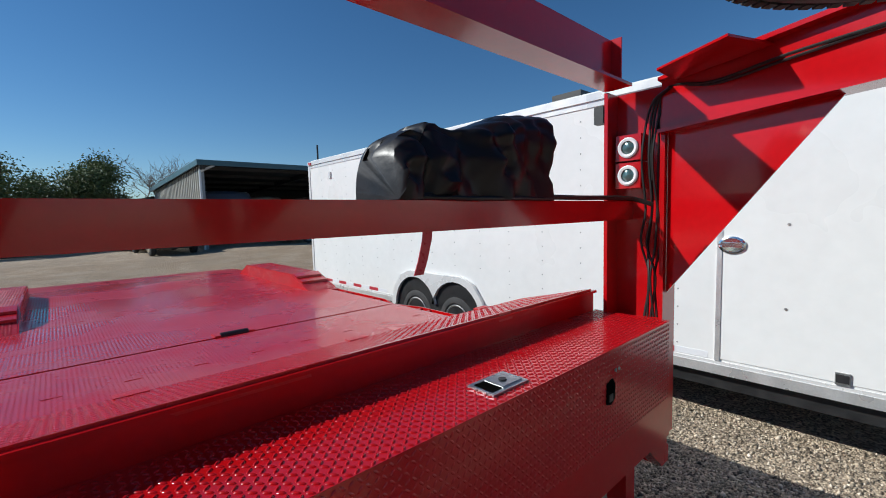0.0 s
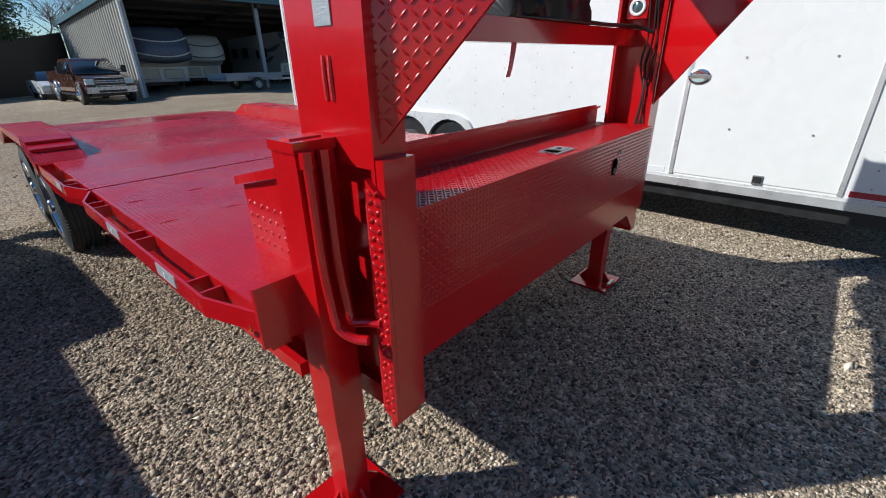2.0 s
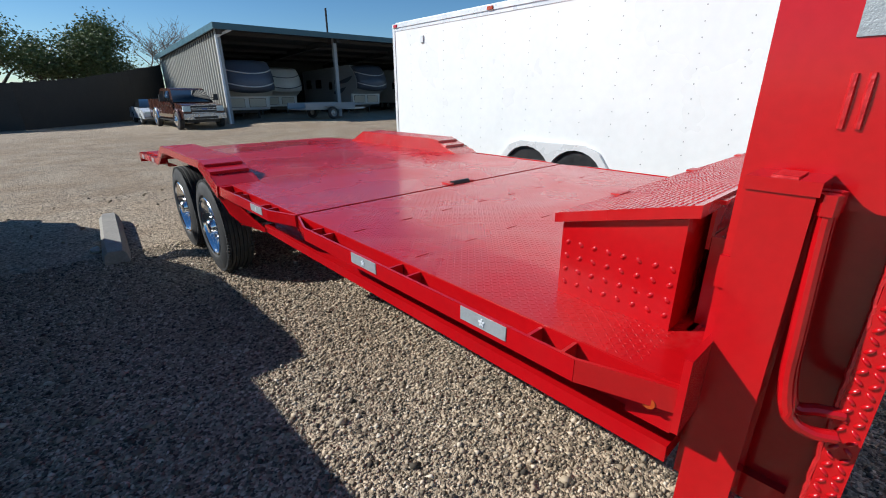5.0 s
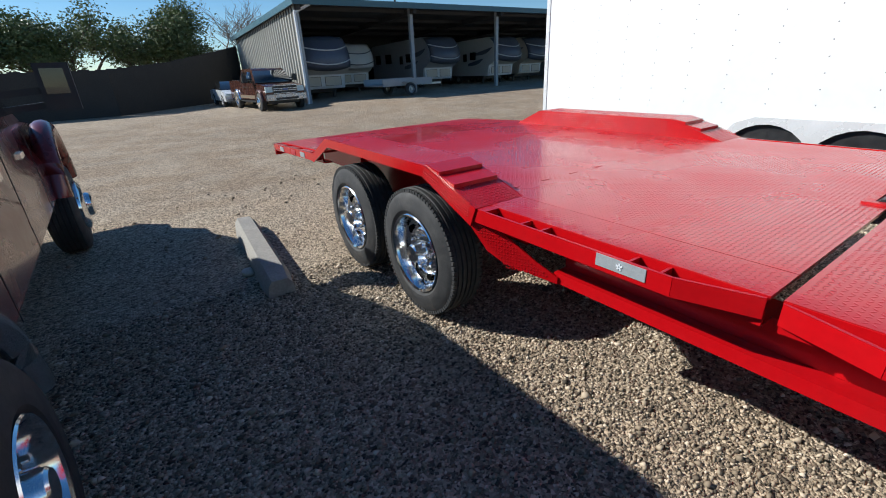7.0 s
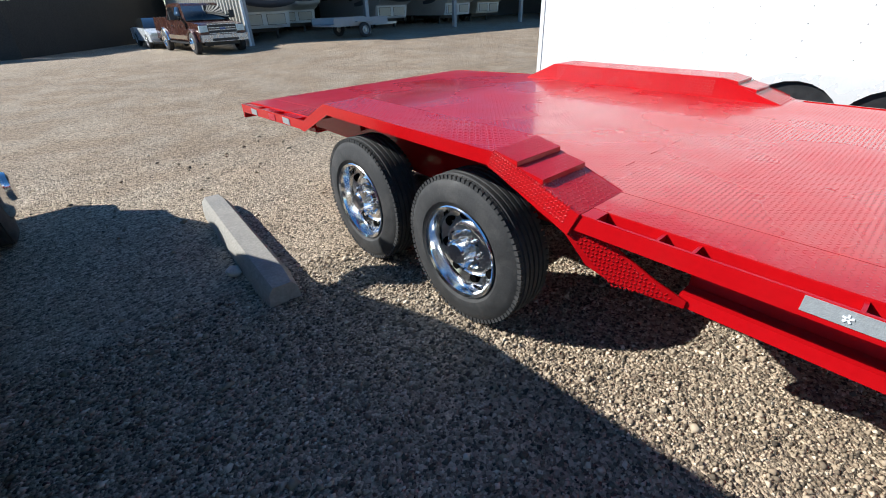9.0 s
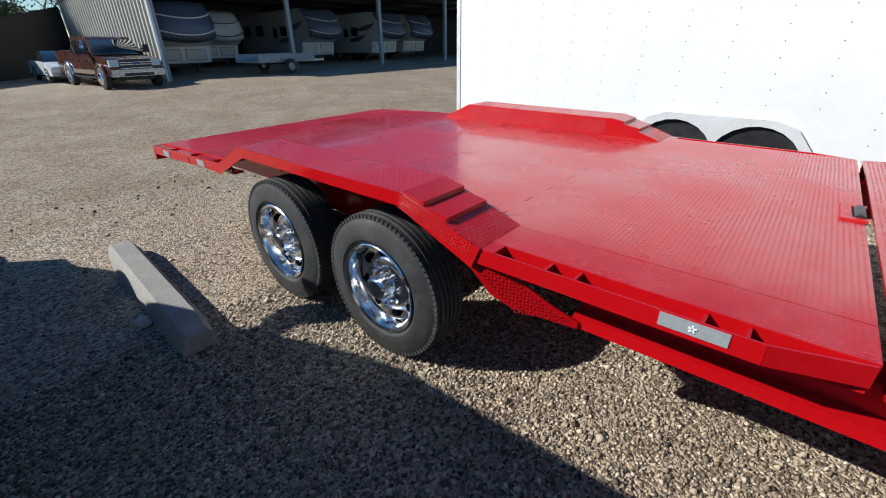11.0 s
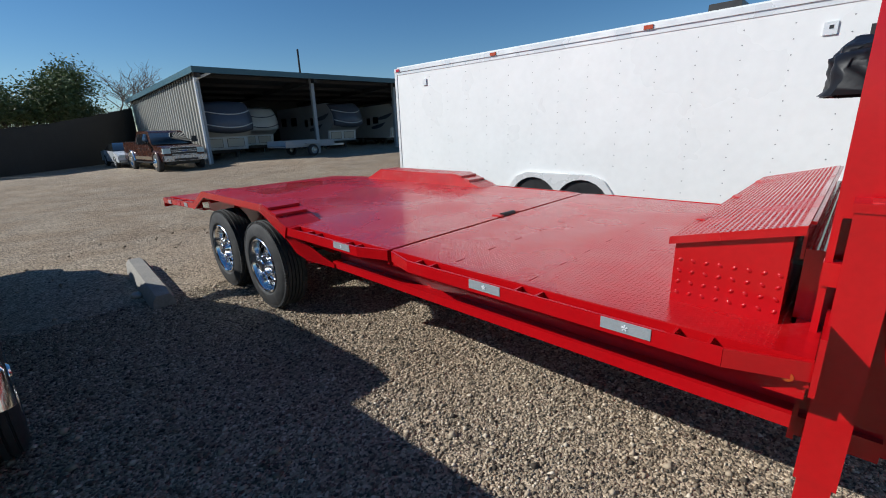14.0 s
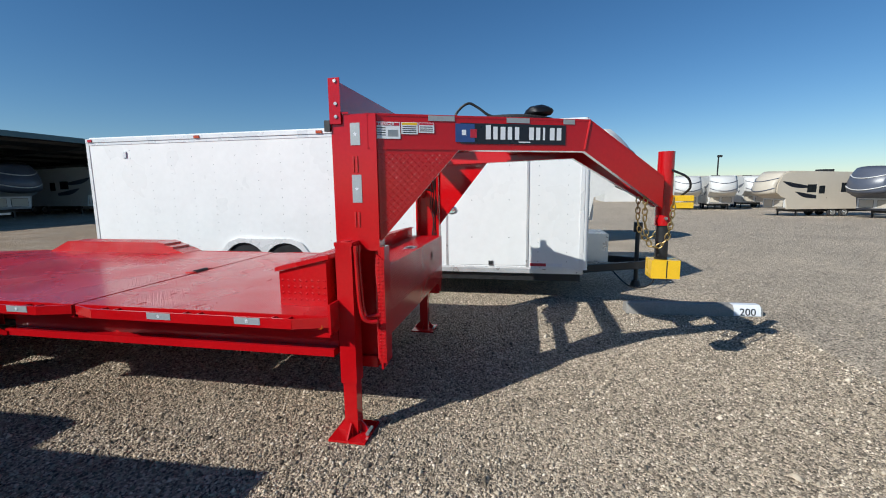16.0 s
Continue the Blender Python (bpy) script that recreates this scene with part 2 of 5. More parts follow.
_t.links.new(backlit_brown(_t, _r.outputs[0]), _t.nodes["Principled BSDF"].inputs["Base Color"])
_t.nodes["Principled BSDF"].inputs["Roughness"].default_value = 0.85


# ---- mesh helpers ----
def bm_new():
    return bmesh.new()


def part(name, bm, material, parent=None, label="", bevel=0.0, angle=35):
    if bevel:
        es = [e for e in bm.edges if len(e.link_faces) == 2 and e.calc_face_angle(0) > 0.5]
        bmesh.ops.bevel(bm, geom=es, offset=bevel, segments=2, affect="EDGES", profile=0.6, clamp_overlap=True)
    bmesh.ops.recalc_face_normals(bm, faces=bm.faces)
    me = bpy.data.meshes.new(name)
    bm.to_mesh(me)
    bm.free()
    me.materials.append(material)
    me.polygons.foreach_set("use_smooth", [True] * len(me.polygons))
    me.set_sharp_from_angle(angle=radians(angle))
    ob = new(name, me)
    if parent:
        ob.parent = parent
    if label:
        tagged(ob, label)
    return ob


def empty(name, label, category, at=(0, 0, 0), group="", kind=""):
    ob = new(name)
    ob.location = at
    bpy.context.view_layer.update()
    return tagged(ob, label, category, group, kind)


def box(bm, x0, x1, y0, y1, z0, z1, m=None):
    vs = [bm.verts.new((x, y, z)) for x in (x0, x1) for y in (y0, y1) for z in (z0, z1)]
    for f in ((0, 1, 3, 2), (4, 6, 7, 5), (0, 4, 5, 1), (2, 3, 7, 6), (0, 2, 6, 4), (1, 5, 7, 3)):
        bm.faces.new([vs[i] for i in f])
    if m:
        bmesh.ops.transform(bm, matrix=m, verts=vs)
    return bm


def beam(bm, p0, p1, w, h, up=(0, 0, 1)):
    """A bar from p0 to p1, w wide and h high, centred on that line."""
    p0, p1, up = Vector(p0), Vector(p1), Vector(up)
    d = (p1 - p0).normalized()
    s = d.cross(up).normalized()
    u = s.cross(d)
    vs = [bm.verts.new(p + s * a * w / 2 + u * b * h / 2) for p in (p0, p1) for a, b in ((-1, -1), (1, -1), (1, 1), (-1, 1))]
    for f in ((0, 1, 2, 3), (7, 6, 5, 4), (0, 4, 5, 1), (1, 5, 6, 2), (2, 6, 7, 3), (3, 7, 4, 0)):
        bm.faces.new([vs[i] for i in f])
    return bm


def prism(bm, pts, axis, lo, hi):
    """A flat outline pushed along an axis; the outline is given in the other two axes, in order."""
    def at(p, v):
        q = list(p)
        q.insert("xyz".index(axis), v)
        return bm.verts.new(q)
    a, b = [at(p, lo) for p in pts], [at(p, hi) for p in pts]
    n = len(pts)
    bm.faces.new(a)
    bm.faces.new(b[::-1])
    for i in range(n):
        bm.faces.new((a[i], b[i], b[(i + 1) % n], a[(i + 1) % n]))
    return bm


def tube(bm, pts, r, n=8):
    """A round bar or cable through the points."""
    pts = [Vector(p) for p in pts]
    rings = []
    for i, p in enumerate(pts):
        d = (pts[min(i + 1, len(pts) - 1)] - pts[max(i - 1, 0)]).normalized()
        s = d.cross(Vector((0.13, 0.21, 1)) if abs(d.z) < 0.9 else Vector((1, 0.1, 0))).normalized()
        u = s.cross(d)
        rr = r[i] if isinstance(r, (list, tuple)) else r
        rings.append([bm.verts.new(p + (s * math.cos(k * math.tau / n) + u * math.sin(k * math.tau / n)) * rr) for k in range(n)])
    for a, b in zip(rings, rings[1:]):
        for k in range(n):
            bm.faces.new((a[k], a[(k + 1) % n], b[(k + 1) % n], b[k]))
    bm.faces.new(rings[0][::-1])
    bm.faces.new(rings[-1])
    return bm


def cyl(bm, p0, p1, r0, r1=None, n=24):
    return tube(bm, [p0, p1], [r0, r0 if r1 is None else r1], n)


def lathe(bm, profile, n, m):
    """A profile of (radius, height) spun about z, then placed by m."""
    rings = [[bm.verts.new((r * math.cos(k * math.tau / n), r * math.sin(k * math.tau / n), h)) for k in range(n)] for r, h in profile]
    for a, b in zip(rings, rings[1:]):
        for k in range(n):
            bm.faces.new((a[k], a[(k + 1) % n], b[(k + 1) % n], b[k]))
    bmesh.ops.transform(bm, matrix=m, verts=[v for r in rings for v in r])
    return bm


def smooth_path(pts, n=6):
    """Points along a soft curve through pts."""
    pts = [Vector(p) for p in pts]
    ext = [pts[0] * 2 - pts[1], *pts, pts[-1] * 2 - pts[-2]]
    out = []
    for a, b, c, d in zip(ext, ext[1:], ext[2:], ext[3:]):
        for k in range(n):
            t = k / n
            out.append(0.5 * ((2 * b) + (c - a) * t + (2 * a - 5 * b + 4 * c - d) * t * t + (3 * b - a - 3 * c + d) * t ** 3))
    return out + [pts[-1]]


def lugs(origin, ax, ay, nrm, w, h, pitch, inside, name, parent, size=(0.017, 0.0055, 0.0022), material=None):
    """The raised lugs of a tread plate over a stretch w x h, as one joined mesh."""
    o, ax, ay, nrm = (np.array(v, float) for v in (origin, Vector(ax).normalized(), Vector(ay).normalized(), Vector(nrm).normalized()))
    at = [((i + 0.5) * pitch, (j + 0.5) * pitch, 1 if (i + j) % 2 else -1) for i in range(int(w / pitch)) for j in range(int(h / pitch))]
    u, v, sg = np.array([c for c in at if inside(c[0], c[1])]).T
    n = len(u)
    c = o + u[:, None] * ax + v[:, None] * ay
    d = (ax + sg[:, None] * ay) / np.linalg.norm(ax + ay)
    e = np.cross(nrm, d)
    L_, W_, H_ = size
    ring = [(-1, 0), (-0.72, 0.78), (0, 1), (0.72, 0.78), (1, 0), (0.72, -0.78), (0, -1), (-0.72, -0.78)]
    lift = [(1.0, -0.0003)] * 8 + [(0.66, H_)] * 8
    vs = np.stack([c + d * (a * L_ * k) + e * (b * W_ * k) + nrm * z for (a, b), (k, z) in zip(ring * 2, lift)], 1)
    quads = [(k, (k + 1) % 8, 8 + (k + 1) % 8, 8 + k) for k in range(8)] + [(8, 9, 10, 11), (8, 11, 12, 15), (12, 13, 14, 15)]
    fs = (np.array(quads)[None] + 16 * np.arange(n)[:, None, None]).reshape(-1, 4)
    me = bpy.data.meshes.new(name)
    me.from_pydata(vs.reshape(-1, 3).tolist(), [], fs.tolist())
    me.materials.append(material or M_RED)
    me.polygons.foreach_set("use_smooth", [True] * len(me.polygons))
    ob = new(name, me)
    ob.parent = parent
    return tagged(ob, kind="stuff")


# ---- the ground: one gravel sheet, falling gently away to the east and rising a little to the shed ----
def ground_z(x, y):
    def ramp(v, a, b):
        u = min(1.0, max(0.0, (v - a) / (b - a)))
        return u * u * (3 - 2 * u)
    return -0.030 * max(0.0, min(x, 38.0) - 8.0) * (1 - ramp(y, 2, 20)) + 0.22 * ramp(y, 8, 23) * ramp(x, 2.5, 9)


def build_ground():
    bm = bm_new()
    xs = [-900, -300, -100, -40, -20, -10, 0, 2.5, 4, 5.5, 7, 8, 9, 14, 20, 30, 38, 60, 80, 110]
    ys = [-900, -300, -100, -50, -25, -10, 0, 2, 5, 8, 11, 14, 17, 20, 23, 30, 45, 70, 120, 300, 900]
    xs += [300, 900]
    g = [[bm.verts.new((x, y, ground_z(min(x, 110), y))) for y in ys] for x in xs]
    for i in range(len(xs) - 1):
        for j in range(len(ys) - 1):
            bm.faces.new((g[i][j], g[i + 1][j], g[i + 1][j + 1], g[i][j + 1]))
    ob = part("ground", bm, M_GRAVEL)
    return tagged(ob, "tan crushed gravel yard with loose stones", "ground", kind="structure")


ground = build_ground()


def build_stones(name, x0, x1, y0, y1, count, size, seed):
    """Loose stones strewn over a stretch of the yard."""
    rng = np.random.default_rng(seed)
    base = np.array([(1, 0, 0), (-1, 0, 0), (0, 1, 0), (0, -1, 0), (0, 0, 1), (0, 0, -0.4)], float)
    tri = np.array([(0, 2, 4), (2, 1, 4), (1, 3, 4), (3, 0, 4), (2, 0, 5), (1, 2, 5), (3, 1, 5), (0, 3, 5)])
    c = np.stack([rng.uniform(x0, x1, count), rng.uniform(y0, y1, count), np.zeros(count)], 1)
    s = size * rng.lognormal(0, 0.38, count)
    v = base[None] * rng.uniform(0.65, 1.2, (count, 6, 1)) + rng.normal(0, 0.16, (count, 6, 3))
    a = rng.uniform(0, math.tau, count)
    ca, sa = np.cos(a), np.sin(a)
    x = v[:, :, 0] * ca[:, None] - v[:, :, 1] * sa[:, None]
    y = (v[:, :, 0] * sa[:, None] + v[:, :, 1] * ca[:, None]) * rng.uniform(0.6, 1, (count, 1))
    v = np.stack([x, y, v[:, :, 2] * 0.72 + 0.15], 2) * s[:, None, None] + c[:, None]
    f = tri[None] + 6 * np.arange(count)[:, None, None]
    me = bpy.data.meshes.new(name)
    me.vertices.add(count * 6)
    me.vertices.foreach_set("co", v.reshape(-1))
    me.loops.add(count * 24)
    me.loops.foreach_set("vertex_index", f.reshape(-1).astype(np.int32))
    me.polygons.add(count * 8)
    me.polygons.foreach_set("loop_start", np.arange(0, count * 24, 3, dtype=np.int32))
    me.update(calc_edges=True)
    me.materials.append(M_STONE)
    return tagged(new(name, me), "loose tan and grey gravel stones on the yard", "gravel", kind="stuff")


build_stones("gravel", -3.3, 3.0, -4.0, 5.2, 250000, 0.0083, 3)
build_stones("gravel", -3.4, 5.0, -5.0, 9.0, 4000, 0.0125, 4)

# ---- the red gooseneck trailer ----
DZ = 0.88                       # deck height
XL, XR = -1.262, 1.262            # deck edges
trailer = empty("gooseneck_trailer", "glossy red steel gooseneck trailer with tread plate tilt deck", "trailer")

# front deck section, tilting section with the sloping tail
bm = box(bm_new(), XL, XR, 0.214, 2.185, DZ - 0.012, DZ)
part("front_deck", bm, M_DECK, trailer, "red tread plate deck with dust and a painted-in pale sheen", bevel=0.002)
bm = bm_new()
prism(bm, [(2.215, DZ), (5.30, DZ), (6.78, 0.822), (6.78, 0.808), (5.30, DZ - 0.014), (2.215, DZ - 0.014)], "x", -1.06, 1.06)
part("tilt_deck", bm, M_DECK, trailer, "red tread plate tilting deck with dust and a painted-in pale sheen")
for s in (-1, 1):
    bm = bm_new()
    box(bm, *sorted((s * 1.262, s * 1.062)), 2.215, 3.36, DZ - 0.013, DZ - 0.001)
    part("deck_side", bm, M_DECK, trailer)
    bm = bm_new()
    prism(bm, [(5.50, 0.871), (6.78, 0.821), (6.78, 0.809), (5.50, 0.859)], "x", *sorted((s * 1.262, s * 1.062)))
    part("deck_side", bm, M_DECK, trailer)
lugs((XL + 0.01, 0.31, DZ), (1, 0, 0), (0, 1, 0), (0, 0, 1), 2.51, 1.87, 0.0190, lambda u, v: True, "deck_tread", trailer, size=(0.0100, 0.0036, 0.0007), material=M_DECK)
lugs((-1.055, 2.22, DZ), (1, 0, 0), (0, 1, 0), (0, 0, 1), 2.12, 3.07, 0.0190, lambda u, v: True, "deck_tread", trailer, size=(0.0100, 0.0036, 0.0007), material=M_DECK)
for s in (-1, 1):
    lugs((-1.258 if s < 0 else 1.065, 2.22, DZ - 0.001), (1, 0, 0), (0, 1, 0), (0, 0, 1), 0.195, 1.13, 0.0190, lambda u, v: True, "deck_tread", trailer, size=(0.0100, 0.0036, 0.0007), material=M_DECK)
    lugs((-1.342 if s < 0 else 1.060, 3.362, DZ + 0.001), (1, 0, 0), (0, 0.9487, 0.3162), (0, -0.3162, 0.9487), 0.28, 0.43, 0.0190, lambda u, v: True, "ramp_tread", trailer, size=(0.0100, 0.0036, 0.0012))
# plate seams with stitch welds
for y, x0, x1 in ((1.25, -1.2, 1.2), (3.5, -1.0, 1.0), (1.72, -1.2, 1.2)):
    for k in range(9):
        bm = beam(bm_new(), (x0 + k * (x1 - x0) / 8.4, y, DZ + 0.001), (x0 + k * (x1 - x0) / 8.4 + 0.07, y, DZ + 0.0005), 0.005, 0.003)
        part("weld", bm, M_WELD, trailer)
# hinge pocket at the gap
bm = bm_new()
box(bm, -0.115, 0.125, 2.262, 2.300, DZ, DZ + 0.010)
box(bm, -0.115, -0.080, 2.205, 2.262, DZ, DZ + 0.010)
box(bm, 0.090, 0.125, 2.205, 2.262, DZ, DZ + 0.010)
part("hinge", bm, M_WELD, trailer, bevel=0.002)
bm = cyl(bm_new(), (-0.078, 2.232, DZ - 0.002), (0.088, 2.232, DZ - 0.002), 0.024, n=14)
part("hinge_slot", bm, M_BLACK, trailer)


def side_rail(s, y0, y1, z, slope=0.0, taper0=True, taper1=True):
    """Rub rail held off the deck edge by pocket plates; its ends bend in to the deck."""
    out, th, h = 0.076, 0.010, 0.066
    xe = s * 1.264

    def zz(y):
        return z - slope * (y - y0)
    ya, yb = y0 + (0.22 if taper0 else 0), y1 - (0.22 if taper1 else 0)
    pts = ([(xe + s * 0.006, y0)] if taper0 else []) + [(xe + s * out, ya), (xe + s * out, yb)] + ([(xe + s * 0.006, y1)] if taper1 else [])
    bm = bm_new()
    for (xa, p), (xb, q) in zip(pts, pts[1:]):
        beam(bm, (xa, p, zz(p) - h / 2), (xb, q, zz(q) - h / 2), th, h)
    part("rub_rail", bm, M_RED, trailer, bevel=0.0015)
    n = max(1, round((yb - ya) / 0.72))
    pa, pb = ya + (0.10 if taper0 else 0.08), yb - (0.10 if taper1 else 0.36)
    for k in range(n + 1):
        y = pa + (pb - pa) * k / n
        for d in (-0.055, 0.055):
            bm = box(bm_new(), *sorted((xe + s * 0.001, xe + s * (out - 0.004))), y + d - 0.005, y + d + 0.005, zz(y) - h, zz(y) - 0.006)
            part("stake_pocket", bm, M_RED, trailer)
    if not taper0:                                       # covered top of the tail rail, open at the pockets
        ys = [y0] + [pa + (pb - pa) * k / n + d for k in range(n + 1) for d in (-0.05, 0.05)] + [y1]
        for a, b in zip(ys[::2], ys[1::2]):
            if b - a > 0.02:
                part("rail_top", beam(bm_new(), (xe + s * 0.035, a, zz(a) - 0.006), (xe + s * 0.035, b, zz(b) - 0.006), 0.066, 0.008), M_RED, trailer)
    if not taper1 and slope == 0.0:
        part("rail_end", box(bm_new(), *sorted((xe, xe + s * 0.080)), y1 - 0.10, y1 + 0.02, z - 0.05, z + 0.002), M_RED, trailer, bevel=0.003)
    # edge channel of the deck
    bm = bm_new()
    beam(bm, (s * 1.2575, y0, zz(y0) - 0.047), (s * 1.2575, y1, zz(y1) - 0.047), 0.011, 0.094)
    part("edge_channel", bm, M_RED, trailer)
    bm = bm_new()
    beam(bm, (s * 1.215, y0, zz(y0) - 0.097), (s * 1.215, y1, zz(y1) - 0.097), 0.075, 0.010)
    part("edge_channel", bm, M_RED, trailer)


for s in (-1, 1):
    side_rail(s, 0.214, 2.18, DZ - 0.004)
    side_rail(s, 2.22, 3.40, DZ - 0.004, 0.0, True, False)
    side_rail(s, 5.56, 6.77, 0.862, 0.039, False, False)

# silver reflectors along the rails, with small star marks
def reflector(x, y, z, ly, lz, normal, n_marks=1):
    bm = bm_new()
    if normal == "x":
        box(bm, x - 0.0015, x + 0.0015, y - ly / 2, y + ly / 2, z - lz / 2, z + lz / 2)
    else:
        box(bm, x - ly / 2, x + ly / 2, y - 0.0015, y + 0.0015, z - lz / 2, z + lz / 2)
    r = part("reflector", bm, M_REFLECT, trailer, "silver honeycomb reflector strip")
    bm = bm_new()
    for k in range(5):
        a = k * math.tau / 5
        box(bm, -0.002, 0.002, -0.0025, 0.0025, 0.003, 0.012, Matrix.Translation((x - (0.0025 if normal == "x" else 0), y, z)) @ Matrix.Rotation(a, 4, "X"))
    part("mark", bm, M_DECAL_W, r)


for y in (0.745, 1.41, 2.613):
    reflector(-1.3465, y, DZ - 0.030, 0.185, 0.045, "x")
for y, m in ((5.85, M_REFLECT), (6.12, M_REFRED), (6.50, M_REFLECT)):
    bm = box(bm_new(), -1.349, -1.345, y - 0.06, y + 0.06, 0.862 - 0.039 * (y - 5.56) - 0.058, 0.862 - 0.039 * (y - 5.56) - 0.014)
    part("reflector", bm, m, trailer)
bm = cyl(bm_new(), (-1.270, 0.267, 0.815), (-1.290, 0.267, 0.815), 0.02, 0.016, 16)
part("marker_lamp", bm, M_AMBER, trailer, "round amber marker lamp")

# lower frame beams
for s in (-1, 1):
    bm = box(bm_new(), *sorted((s * 1.095, s * 1.06)), 0.24, 3.03, 0.623, 0.756)
    fb = part("frame_beam", bm, M_RED, trailer)
    for z0, z1 in ((0.572, 0.622), (0.757, 0.775)):
        part("beam_flange", box(bm_new(), *sorted((s * 1.172, s * 1.05)), 0.24, 3.03, z0, z1), M_RED, fb, bevel=0.004)
    bm = box(bm_new(), s * 0.80 - 0.04, s * 0.80 + 0.04, 3.2, 6.7, 0.58, 0.74)
    part("frame_beam", bm, M_RED, trailer, bevel=0.003)
for y in (0.7, 1.3, 1.9, 2.5, 3.1, 3.7, 4.6, 5.5, 6.3):
    bm = box(bm_new(), -1.25 if y < 3.3 else -0.95, 1.25 if y < 3.3 else 0.95, y - 0.03, y + 0.03, 0.775 if y < 5.4 else 0.73, 0.866 if y < 5.4 else 0.815)
    part("cross_member", bm, M_RED, trailer)
bm = box(bm_new(), -1.345, 1.345, 6.772, 6.80, 0.70, 0.815)
part("tail_plate", bm, M_RED, trailer, bevel=0.003)
bm = box(bm_new(), -1.0, 1.0, 0.286, 0.30, 0.695, DZ)
part("front_plate", bm, M_RED, trailer, bevel=0.002)
for s in (-1, 1):
    part("corner_plate", box(bm_new(), *sorted((s * 1.002, s * 1.285)), 0.196, 0.212, 0.765, 0.960), M_RED, trailer, bevel=0.002)
    part("corner_stub", box(bm_new(), *sorted((s * 1.19, s * 1.255)), 0.22, 0.33, 0.735, 0.78), M_RED, trailer, bevel=0.003)


# drive-over fenders with stepped ramps
def fender(s):
    ZF = 1.02
    xi, xo = s * 1.055, s * 1.345
    prof = [(3.36, DZ), (3.78, ZF), (5.20, ZF), (5.53, DZ - 0.012)]
    bm = bm_new()
    for (y0, z0), (y1, z1) in zip(prof, prof[1:]):
        n = Vector((0, -(z1 - z0), y1 - y0)).normalized() * 0.010
        prism(bm, [(y0, z0), (y1, z1), (y1 - n.y, z1 - n.z), (y0 - n.y, z0 - n.z)], "x", *sorted((xi, xo)))
    f = part("fender", bm, M_DECK, trailer, "red drive-over fender with stepped ramp")
    bm = bm_new()
    prism(bm, [(3.36, DZ - 0.02), *prof, (5.53, DZ - 0.05)], "x", *sorted((xi - s * 0.002, xi - s * 0.010)))
    part("inner_wall", bm, M_RED, f)
    bm = bm_new()
    lip = [(y, z) for y, z in prof]
    pts = lip + [(5.60, 0.815), (5.60, 0.795), (5.54, 0.79), (5.17, ZF - 0.062), (3.81, ZF - 0.062), (3.40, 0.785)]
    prism(bm, pts, "x", *sorted((xo + s * 0.001, xo + s * 0.009)))
    part("outer_lip", bm, M_RED, f, bevel=0.002)
    def ramp_z(y):
        return DZ + (ZF - DZ) * (y - 3.36) / 0.42
    for k in range(2):                                   # saw-tooth steps on the ramp, their risers to the front
        y = 3.535 + 0.125 * k
        bm = prism(bm_new(), [(y, ramp_z(y) - 0.01), (y, ramp_z(y) + 0.022), (y + 0.122, ramp_z(y + 0.122) + 0.003), (y + 0.122, ramp_z(y + 0.122) - 0.01)], "x", *sorted((xi + s * 0.004, xo - s * 0.004)))
        st = part("step", bm, M_RED, f, bevel=0.002)
        d = Vector((0, 0.122, ramp_z(y + 0.122) + 0.003 - ramp_z(y) - 0.022)).normalized()
        lugs((min(xi, xo) + 0.01, y + 0.004, ramp_z(y) + 0.022), (1, 0, 0), d, (0, -d.z, d.y), 0.27, 0.115, 0.0190, lambda u, v: True, "step_tread", st, size=(0.0100, 0.0036, 0.0012))
    lugs((min(xi, xo), 3.79, ZF), (1, 0, 0), (0, 1, 0), (0, 0, 1), 0.29, 1.40, 0.0190, lambda u, v: True, "top_tread", f, size=(0.0100, 0.0035, 0.0012), material=M_DECK)
    lugs((xi - s * 0.0105, 3.80, DZ + 0.01), (0, 1, 0), (0, 0, 1), (-s, 0, 0), 1.38, 0.13, 0.0190, lambda u, v: True, "wall_tread", f, size=(0.0100, 0.0035, 0.0012), material=M_DECK)
    lugs((xo + s * 0.0095, 3.42, DZ - 0.06), (0, 0.9487, 0.3162), (0, -0.3162, 0.9487), (s, 0, 0), 0.42, 0.09, 0.0145, lambda u, v: True, "lip_tread", f, size=(0.0072, 0.0034, 0.0013))
    bm = prism(bm_new(), [(3.50, 0.862), (3.42, 0.785), (3.33, 0.665), (3.24, 0.615), (3.00, 0.574), (3.00, 0.605), (3.10, 0.660), (3.22, 0.745), (3.30, 0.800), (3.40, 0.815)], "x", *sorted((s * 1.334, s * 1.342)))
    for v in bm.verts:
        v.co.x -= s * 0.158 * max(0.0, 3.42 - v.co.y) / 0.42
    k = part("kick_plate", bm, M_RED, f, "red tread plate bracket under the ramp")
    slope = Vector((0.158 * -s, -0.42, 0)).normalized()
    lugs((s * 1.3435, 3.42, 0.58), slope, (0, 0, 1), (s * 0.936, -0.352, 0), 0.44, 0.24, 0.0150, lambda u, v: v > 0.012 + 1.0 * max(0.0, 0.21 - u) and v < 0.215 - 0.66 * max(0.0, u - 0.12), "kick_tread", k, size=(0.0078, 0.0034, 0.0008))
    # wheel well wall
    bm = box(bm_new(), *sorted((s * 0.90, s * 0.91)), 3.45, 5.55, 0.55, DZ - 0.02)
    part("well_wall", bm, M_RED, f)


for s in (-1, 1):
    fender(s)


